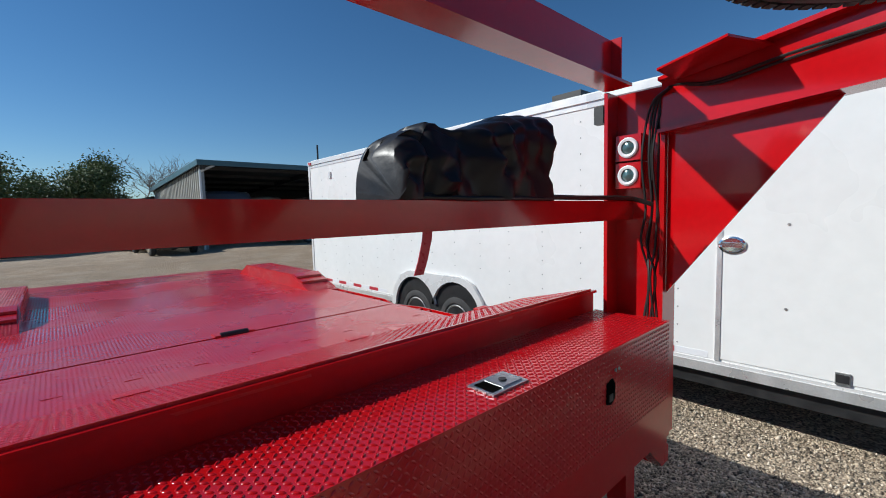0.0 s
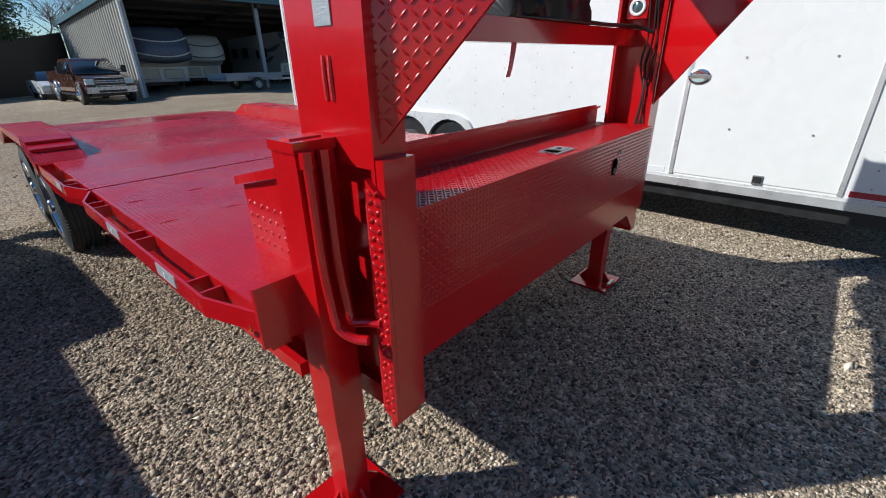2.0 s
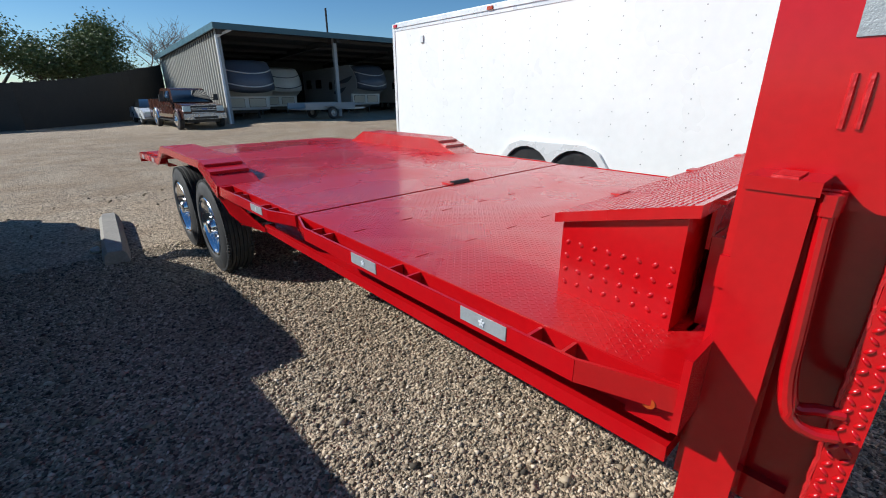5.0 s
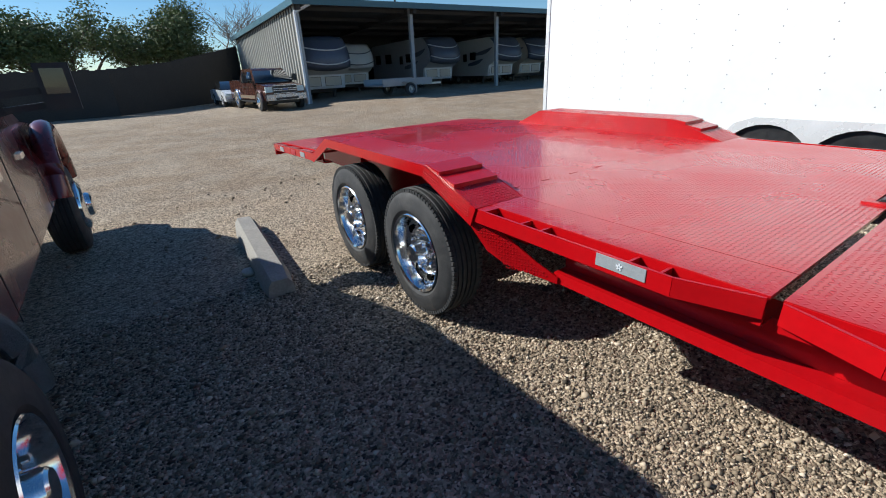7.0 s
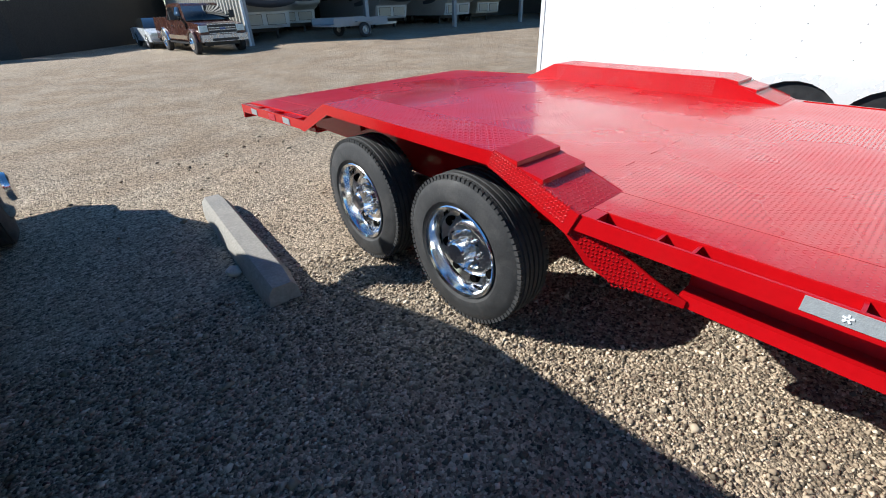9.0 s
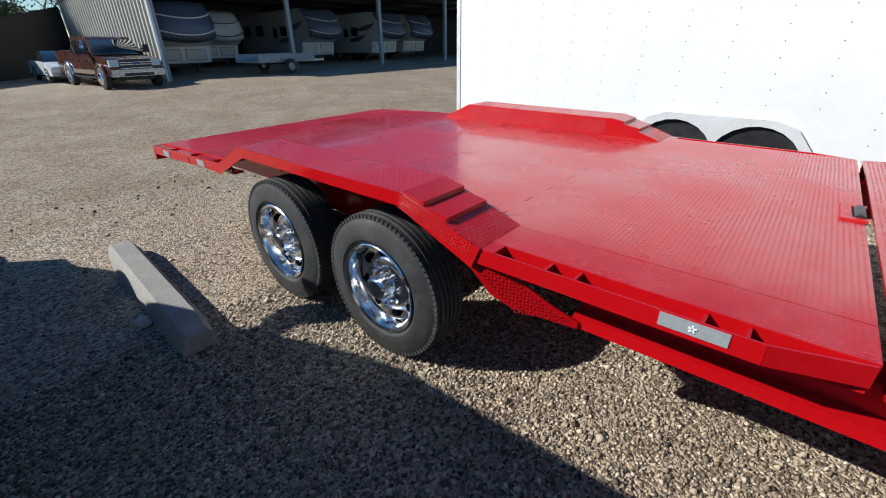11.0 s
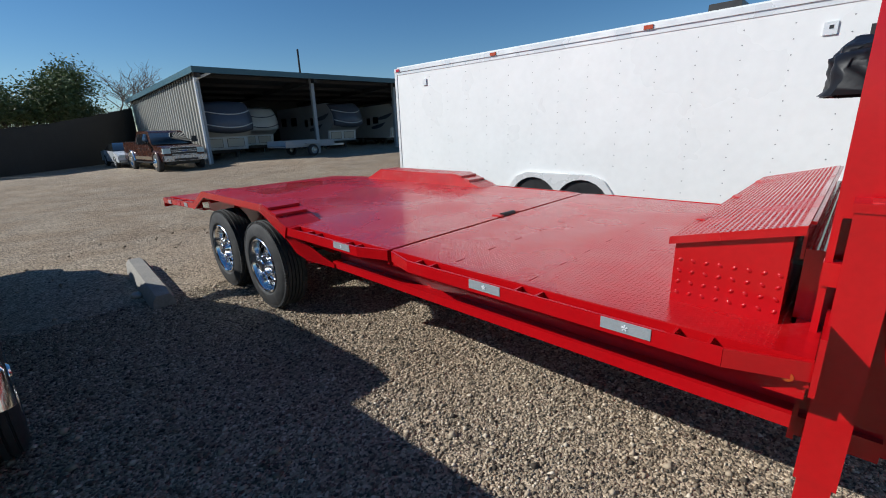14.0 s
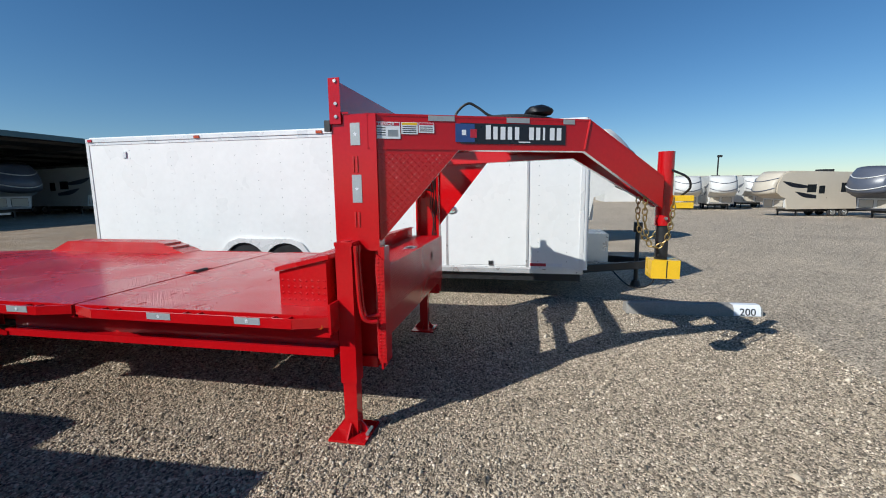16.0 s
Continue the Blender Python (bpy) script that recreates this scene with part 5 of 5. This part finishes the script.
    for z in (0.80, 0.93, 1.01, 1.14):
        part("grille_bar", box(bm_new(), -0.58, 0.58, 6.245, 6.262, z - 0.016, z + 0.016), M_CHROME_DARK, gr, bevel=0.006)
    for s in (-1, 1) if two_tone else ():
        part("lower_trim", box(bm_new(), *sorted((s * 0.985, s * 1.008)), 2.05, 4.75, 0.56, 0.72), M_TANTRIM, car, bevel=0.004)
    part("badge", box(bm_new(), -0.12, 0.12, 6.256, 6.268, 0.93, 1.01), M_DECAL_B, gr, bevel=0.003)
    part("front_bumper", box(bm_new(), -0.97, 0.97, 6.12, 6.36, 0.50, 0.76), M_CHROME_DARK, car, "chrome front bumper", bevel=0.05)
    part("bumper_intake", box(bm_new(), -0.55, 0.55, 6.352, 6.366, 0.52, 0.62), M_BLACK, car)
    part("rear_bumper", box(bm_new(), -0.95, 0.95, -0.05, 0.10, 0.52, 0.74), M_CHROME, car, bevel=0.03)
    part("bed_floor", box(bm_new(), -0.8, 0.8, 0.12, 2.1, 1.421, 1.426), M_PLASTIC, car)
    part("underbody", box(bm_new(), -0.75, 0.75, 0.4, 5.9, 0.34, 0.60), M_BLACK, car)
    car.matrix_world = m
    return car


pickup("pickup_truck", M_TRUCKR, "dark red crew-cab pickup with black towing mirrors", pose(-4.04, 1.80, 0, 0, 0, 2.0), two_tone=False)
pickup("pickup_truck", M_TRUCK, "brown crew-cab pickup with chrome grille, parked before the shed", pose(3.22, 28.7, 0.0, 0, 0, 183) @ Matrix.Diagonal((0.93, 0.95, 0.95, 1)))


def sedan(m):
    car = empty("parked_car", "white low coupe with dark roof parked by the shed", "car")
    side = [(0.0, 0.30), (0.62, 0.30), (0.70, 0.55), (1.05, 0.64), (1.35, 0.55), (1.42, 0.30), (3.25, 0.30), (3.32, 0.55), (3.65, 0.64), (3.98, 0.55), (4.05, 0.30), (4.6, 0.30), (4.62, 0.62), (4.4, 0.74), (3.2, 0.86), (1.0, 0.90), (0.05, 0.82)]
    part("body", prism(bm_new(), side, "x", -0.88, 0.88), M_CARW, car, bevel=0.03)
    bm = prism(bm_new(), [(0.9, 0.88), (1.6, 1.28), (2.5, 1.30), (3.3, 0.86)], "x", -0.80, 0.80)
    for v in bm.verts:
        if v.co.z > 1.1:
            v.co.x *= 0.80
    part("cabin", bm, M_GLASS, car, bevel=0.03)
    for s in (-1, 1):
        for y in (1.03, 3.65):
            wheel(car, (s * 0.80, y, 0.32), s, r=0.32, w=0.2, rim_r=0.18, tread=False, rim_mat=M_STEEL, lug_nuts=5)
        part("headlight", box(bm_new(), *sorted((s * 0.45, s * 0.80)), 4.56, 4.64, 0.55, 0.68), M_LAMP, car, bevel=0.02)
    part("grille", box(bm_new(), -0.50, 0.50, 4.61, 4.635, 0.42, 0.66), M_BLACK, car, bevel=0.01)
    part("front_bumper", box(bm_new(), -0.84, 0.84, 4.58, 4.68, 0.32, 0.42), M_CHROME_DARK, car, bevel=0.02)
    part("hood_stripe", box(bm_new(), -0.30, 0.30, 3.35, 4.38, 0.742, 0.86), M_DECAL, car, bevel=0.02)
    car.matrix_world = m


sedan(pose(2.85, 33.2, 0.02, 0, 0, 180))

# ---- the open storage shed ----
SX, SY, SH = 5.2, 24.7, 4.60
shed = empty("storage_shed", "long open-fronted steel shed with tan ribbed cladding and dark roof edge", "shed")
DEPTH, SLEN = 13.6, 46.0


def ribbed(name, p0, p1, z0, zt0, zt1, parent):
    """An upright wall of trapezoid ribs from p0 to p1, its top sloping."""
    p0, p1 = Vector((*p0, 0)), Vector((*p1, 0))
    d = (p1 - p0)
    n = int(d.length / 0.42)
    nrm = Vector((d.y, -d.x, 0)).normalized()
    pts = []
    for k in range(n):
        for f, o in ((0.0, 0), (0.50, 0), (0.60, 0.09), (0.90, 0.09)):
            t = (k + f) / n
            pts.append((t, p0 + d * t + nrm * o))
    bm = bm_new()
    a = [bm.verts.new((p.x, p.y, z0)) for t, p in pts]
    b = [bm.verts.new((p.x, p.y, zt0 + (zt1 - zt0) * t)) for t, p in pts]
    for i in range(len(pts) - 1):
        bm.faces.new((a[i], a[i + 1], b[i + 1], b[i]))
    return part(name, bm, M_SHED, parent, angle=20)


ribbed("side_wall", (SX, SY + DEPTH), (SX, SY), 0.0, SH - 0.66, SH - 0.1, shed)
# Inner walls, roof and frame wear the shade-dark colour, not the tan cladding.
part("side_lining", prism(bm_new(), [(SY, 0), (SY + DEPTH, 0), (SY + DEPTH, SH - 0.68), (SY, SH - 0.12)], "x", SX + 0.03, SX + 0.10), M_SHED_SHADE, shed)
part("back_wall", box(bm_new(), SX, SX + SLEN, SY + DEPTH, SY + DEPTH + 0.12, -1.5, SH - 0.62), M_SHED_SHADE, shed)
part("far_wall", box(bm_new(), SX + SLEN, SX + SLEN + 0.1, SY, SY + DEPTH, -1.5, SH - 0.6), M_SHED_SHADE, shed)
part("roof", prism(bm_new(), [(SY - 0.6, SH), (SY + DEPTH + 0.3, SH - 0.60), (SY + DEPTH + 0.3, SH - 0.48), (SY - 0.6, SH + 0.12)], "x", SX - 0.25, SX + SLEN), M_SHED_SHADE, shed)
part("fascia", box(bm_new(), SX - 0.3, SX + SLEN, SY - 0.68, SY - 0.60, SH - 0.12, SH + 0.16), M_ROOF, shed, "dark teal roof edge trim", bevel=0.01)
bm = bm_new()
beam(bm, (SX - 0.28, SY - 0.65, SH + 0.03), (SX - 0.28, SY + DEPTH + 0.3, SH - 0.57), 0.08, 0.28)
part("fascia", bm, M_ROOF, shed)
for k in range(8):
    x = SX + 0.02 + k * 6.35
    part("post", box(bm_new(), x - 0.10, x + 0.10, SY - 0.10, SY + 0.10, -2.0, SH - 0.02), M_POST, shed, "grey steel shed post", bevel=0.01)
    part("rafter", prism(bm_new(), [(SY - 0.5, SH - 0.02), (SY + DEPTH, SH - 0.61), (SY + DEPTH, SH - 0.90), (SY - 0.5, SH - 0.30)], "x", x - 0.08, x + 0.08), M_SHED_SHADE, shed)
for k in range(5):
    y = SY + 0.5 + k * 3
    part("purlin", box(bm_new(), SX + 0.1, SX + SLEN, y - 0.04, y + 0.04, SH - 0.18 - (y - SY + 0.6) * 0.0414, SH - 0.005 - (y - SY + 0.6) * 0.0414), M_SHED_SHADE, shed)
part("downpipe", cyl(bm_new(), (SX - 0.08, SY - 0.12, 0.0), (SX - 0.08, SY - 0.12, SH - 0.3), 0.06, n=12), M_DECAL_W, shed)
part("gutter_elbow", beam(bm_new(), (SX - 0.08, SY - 0.12, SH - 0.4), (SX + 0.5, SY - 0.62, SH - 0.1), 0.10, 0.10), M_DECAL_W, shed)
ant = empty("antenna_mast", "thin dark mast rising behind the shed", "mast", at=(19.2, 39.4, 0))
part("pole", cyl(bm_new(), (0, 0, 0), (0, 0, 8.8), 0.09, n=10), M_BLACK, ant)


# ---- recreational trailers ----
def fifth_wheel(name, m, paint, cap, label, length=9.5, stripe=None):
    """A travel trailer with a raised nose; local y is ahead, the nose at y = length."""
    rv = empty(name, label, "camper")
    W_ = 1.22
    prof = [(0.0, 0.62), (length - 1.5, 0.62), (length - 1.35, 1.45), (length - 0.95, 1.60), (length - 0.62, 1.9), (length - 0.62, 2.5), (length - 0.95, 3.2), (length - 1.45, 3.55), (0.1, 3.35), (0.0, 3.2)]
    part("body", prism(bm_new(), prof, "x", -W_, W_), paint, rv, bevel=0.06)
    bm = bm_new()
    grid = []
    for i in range(13):
        u = -1 + i / 6
        col = []
        for k in range(9):
            z = 1.62 + 0.22 * u * u + (1.93 - 0.30 * u * u) * k / 8
            y = length + 0.12 - 0.55 * u * u - 0.85 * max(0.0, (z - 2.2) / 1.35) ** 2 - 0.35 * max(0.0, (2.0 - z) / 0.4) ** 2
            col.append(bm.verts.new((u * (W_ + 0.012), y, z)))
        grid.append(col)
    for p, q in zip(grid, grid[1:]):
        for k in range(8):
            bm.faces.new((p[k], q[k], q[k + 1], p[k + 1]))
    nc = part("front_cap", bm, cap, rv, "curved front cap", angle=60)
    sm = nc.modifiers.new("thick", "SOLIDIFY")
    sm.thickness, sm.offset = 0.5, -1
    for z0, zc in ((1.98, 2.02), (2.75, 2.80)):
        pts = [(u * (W_ + 0.02), length + 0.14 - 0.55 * u * u - 0.85 * max(0.0, (z0 + 0.28 * u * u - 2.2) / 1.35) ** 2 - 0.35 * max(0.0, (2.0 - z0 - 0.28 * u * u) / 0.4) ** 2, z0 + 0.28 * u * u) for u in [-0.98 + 0.14 * i for i in range(15)]]
        part("cap_stripe", tube(bm_new(), pts, 0.035, 6), M_RVW if cap is M_RVG else M_RVG, rv)
    part("front_panel", box(bm_new(), -W_ * 0.92, W_ * 0.92, length - 1.5, length - 1.35, 0.75, 1.42), M_RVW, rv, bevel=0.02)
    for x in (-0.55, 0.55):
        part("hatch", box(bm_new(), x - 0.42, x + 0.42, length - 1.36, length - 1.325, 0.80, 1.30), M_RVT, rv, bevel=0.015)
        part("hatch_edge", box(bm_new(), x - 0.44, x + 0.44, length - 1.365, length - 1.335, 0.78, 1.32), M_BLACK, rv, bevel=0.01)
    for s in (-1, 1):
        for y0, y1, z0, z1 in ((length - 3.6, length - 2.9, 1.9, 2.5), (2.2, 3.1, 1.9, 2.6), (0.6, 1.4, 1.9, 2.6)):
            part("window", box(bm_new(), *sorted((s * (W_ - 0.01), s * (W_ + 0.012))), y0, y1, z0, z1), M_GLASS, rv, bevel=0.005)
        part("door", box(bm_new(), *sorted((s * (W_ - 0.01), s * (W_ + 0.012))), 4.2, 4.95, 0.75, 2.65), paint, rv, bevel=0.008)
        part("door_window", box(bm_new(), *sorted((s * (W_ + 0.012), s * (W_ + 0.018))), 4.35, 4.8, 1.8, 2.4), M_GLASS, rv)
        for k, (y, z) in enumerate(((length - 1.9, 2.3), (length - 2.9, 1.5))):
            bm = bm_new()
            pts = smooth_path([(s * (W_ + 0.006), y + 0.9, z + 0.45), (s * (W_ + 0.006), y, z + 0.15), (s * (W_ + 0.006), y - 1.6, z - 0.05)], 6)
            tube(bm, pts, [0.02 + 0.14 * math.sin(math.pi * i / (len(pts) - 1)) for i in range(len(pts))], 4)
            for v in bm.verts:
                v.co.x = s * (W_ + 0.004) + (v.co.x - s * (W_ + 0.006)) * 0.04
            part("swoosh", bm, stripe or M_RVG, rv)
        part("storage_door", box(bm_new(), *sorted((s * (W_ - 0.01), s * (W_ + 0.010))), length - 4.2, length - 2.8, 0.75, 1.25), paint, rv, bevel=0.01)
        for y in (2.6, 3.5):
            wheel(rv, (s * 1.05, y, 0.36), s, r=0.36, w=0.2, rim_r=0.2, tread=False, rim_mat=M_STEEL, lug_nuts=6)
        part("landing_leg", box(bm_new(), s * 0.9 - 0.05, s * 0.9 + 0.05, length - 2.5, length - 2.4, 0.02, 0.7), M_BLACK, rv)
    part("air_unit", box(bm_new(), -0.35, 0.35, 3.0, 3.9, 3.38, 3.66), M_PLASTIC, rv, bevel=0.06)
    part("chassis", box(bm_new(), -0.9, 0.9, 0.1, length - 2.3, 0.40, 0.62), M_BLACK, rv)
    rv.matrix_world = m
    return rv


for x, nose, ln, sc, paint, cap, lab in (
        (6.70, 25.0, 9.5, (1.08, 1.0, 0.88), M_RVW, M_RVG, "white fifth-wheel camper with dark blue-grey nose cap under the shed"),
        (10.35, 29.2, 8.5, (1.0, 1.0, 0.84), M_RVW, M_RVW, "plain white camper set back under the shed"),
        (15.85, 27.0, 8.8, (1.0, 1.0, 0.90), M_RVS, M_RVG, "grey camper with dark swept nose cap under the shed"),
        (21.7, 27.0, 8.8, (1.0, 1.0, 0.90), M_RVW, M_RVG, "white and grey camper under the shed"),
        (25.4, 27.5, 8.8, (1.0, 1.0, 0.90), M_RVT, M_RVG, "tan and grey camper under the shed")):
    fifth_wheel("camper_trailer", pose(x, nose + ln, ground_z(x, 26), 0, 0, 180) @ Matrix.Diagonal((*sc, 1)), paint, cap, lab, length=ln)
fifth_wheel("camper_trailer", pose(11.3, 5.15, ground_z(11.3, 0), 0, 0, 180), M_RVW, M_RVW, "white fifth-wheel camper parked behind the enclosed trailer", length=9.5)
ROW = [(52.8, -18.2, M_RVW, M_RVW, 84, 8.0), (52.6, -22.0, M_RVW, M_RVW, 80, 8.0), (55.8, -26.3, M_RVW, M_RVW, 84, 7.5), (36.4, -27.4, M_RVT, M_RVT, 11, 8.6), (32.6, -31.0, M_RVG, M_RVG, 20, 9.0), (36, -39.0, M_RVW, M_RVG, 15, 9.0)]
LAB = {M_RVW.name: "white camper trailer in the far row", M_RVT.name: "tan fifth-wheel camper with dark swooshes in the far row", M_RVG.name: "dark grey camper trailer in the far row"}
for x, y, p, c, a, ln in ROW:
    tagged(fifth_wheel("camper_trailer", pose(x, y, ground_z(x, y), 0, 0, a), p, c, LAB[p.name], length=ln, stripe=M_DECAL if p is M_RVT else (M_DECAL_W if p is M_RVG else None)), group="campers in the far row")

flat = empty("utility_trailer", "low grey utility trailer parked before the shed", "trailer")
part("bed", box(bm_new(), -0.9, 0.9, 0.0, 3.2, 0.50, 0.58), M_POST, flat)
for s in (-1, 1):
    part("side_rail", box(bm_new(), s * 0.9 - 0.03, s * 0.9 + 0.03, 0, 3.2, 0.58, 0.85), M_POST, flat)
    part("mudguard", box(bm_new(), *sorted((s * 0.93, s * 1.16)), 1.15, 2.05, 0.66, 0.70), M_POST, flat, bevel=0.02)
    wheel(flat, (s * 1.05, 1.6, 0.32), s, r=0.32, w=0.18, rim_r=0.18, tread=False, rim_mat=M_STEEL, lug_nuts=5)
part("tongue", beam(bm_new(), (0, 3.2, 0.5), (0, 4.6, 0.5), 0.1, 0.1), M_STEEL, flat)
flat.matrix_world = pose(8.2, 23.3, ground_z(9.5, 23.3), 0, 0, -84)

# far building roofline and lamp mast beyond the camper row
far = empty("far_building", "long low pale metal building beyond the camper row", "building")
part("wall", box(bm_new(), 74, 84, -110, -14, -2.5, 2.95), M_RVW, far)
part("roof", prism(bm_new(), [(73.4, 2.95), (84.5, 2.95), (84.5, 3.35), (73.4, 3.2)], "y", -110.5, -13.5), M_SHED, far)
mast = empty("lamp_mast", "thin dark lamp mast beyond the campers", "lamp mast", at=(52.6, -22.9, -1))
part("pole", cyl(bm_new(), (0, 0, 0), (0, 0, 5.9), 0.08, n=8), M_BLACK, mast)
part("lamp_head", box(bm_new(), -0.15, 0.15, -0.35, 0.1, 5.9, 6.15), M_BLACK, mast)

# ---- board fence along the back ----
fence = empty("fence", "dark weathered board fence along the back of the yard", "fence")
random.seed(5)
x = -62.0
fb = bm_new()
while x < 5.0:
    w = 0.22
    h = 2.12 + random.uniform(-0.03, 0.03)
    y = 29.0 + max(0.0, x + 3.0) * 1.15
    h += max(0.0, x + 3.0) * 0.12 + max(0.0, x) * 0.10
    turned = x > -3.0
    box(fb, 0, w * (1.53 if turned else 1.0), -0.006 * random.random(), 0.03, 0.0, h, Matrix.Translation((x, y, 0)) @ Matrix.Rotation(math.atan(1.15) if turned else 0.0, 4, "Z"))
    x += w
tagged(part("board", fb, M_FENCE, fence), kind="stuff")
part("rail", box(bm_new(), -62, -3.0, 29.05, 29.12, 1.5, 1.6), M_FENCE, fence)



# ---- trees behind the fence ----
def tree(at, height, spread, seed, leaves, label, bare=False, big=1.0):
    rng = random.Random(seed)
    t = empty("tree", label, "tree", at=at, group="trees behind the fence")
    bm = bm_new()
    tips = []

    def grow(p, d, length, r, depth):
        pts = [p]
        q = p.copy()
        for k in range(4):
            d = (d + Vector((rng.gauss(0, 0.16), rng.gauss(0, 0.16), rng.gauss(0.04, 0.10)))).normalized()
            q = q + d * length / 4
            pts.append(q.copy())
        tube(bm, pts, [r * (1 - 0.12 * k) for k in range(5)], 6 if depth < 2 else 4)
        if depth >= 2:
            tips.extend(pts[2:])
        if depth < (4 if bare else 3):
            for k in range(rng.randint(3, 4)):
                a = rng.uniform(0, math.tau)
                side = Vector((math.cos(a), math.sin(a), rng.uniform(0.1, 0.8)))
                grow(pts[rng.choice((2, 3, 4))], (d * 0.6 + side * spread).normalized(), length * rng.uniform(0.55, 0.8), r * 0.55, depth + 1)
    for k in range(3):
        a = rng.uniform(0, math.tau)
        grow(Vector((0.2 * math.cos(a), 0.2 * math.sin(a), -0.1)), Vector((0.25 * math.cos(a), 0.25 * math.sin(a), 1)), height * 0.36, 0.17 * big, 0)
    part("trunk", bm, M_TWIG if bare else M_BARK, t)
    if bare:
        return t
    vs, fs = [], []
    for tip in tips:
        if tip.z < 0.36 * height:                        # open below the crown: bare limbs show
            continue
        for k in range(leaves):
            c = tip + Vector((rng.gauss(0, 0.42), rng.gauss(0, 0.42), rng.gauss(0, 0.34))) * big
            a = Vector((rng.gauss(0, 1), rng.gauss(0, 1), rng.gauss(0, 0.6))).normalized()
            b = a.cross(Vector((rng.gauss(0, 1), rng.gauss(0, 1), rng.gauss(0, 1)))).normalized()
            s = rng.uniform(0.07, 0.13) * big
            i = len(vs)
            vs += [tuple(c - a * s), tuple(c + b * s * 0.5), tuple(c + a * s), tuple(c - b * s * 0.5)]
            fs.append((i, i + 1, i + 2, i + 3))
    me = bpy.data.meshes.new("crown")
    me.from_pydata(vs, [], fs)
    me.materials.append(M_LEAF)
    ob = new("crown", me)
    ob.parent = t
    tagged(ob, kind="stuff")
    return t


tree((-4.6, 39, 0), 8.0, 1.15, 11, 64, "leafy green tree with open crown behind the fence", big=1.0)
tree((0.9, 41, 0), 8.4, 1.3, 12, 64, "leafy green tree with open crown behind the fence", big=1.0)
tree((-9.6, 38, 0), 8.2, 1.1, 13, 64, "leafy green tree with open crown behind the fence", big=1.0)
tree((-14.5, 37, 0), 8.2, 1.1, 17, 64, "leafy green tree with open crown behind the fence", big=1.0)
tree((6.2, 43, 0), 9.6, 1.15, 14, 0, "bare grey winter tree behind the shed", bare=True, big=0.75)
tree((15.5, 45, 0), 6.9, 0.9, 15, 14, "thin tree top above the shed roof", big=0.7)
tree((19.5, 45, 0), 6.5, 0.9, 16, 12, "thin tree top above the shed roof", big=0.7)
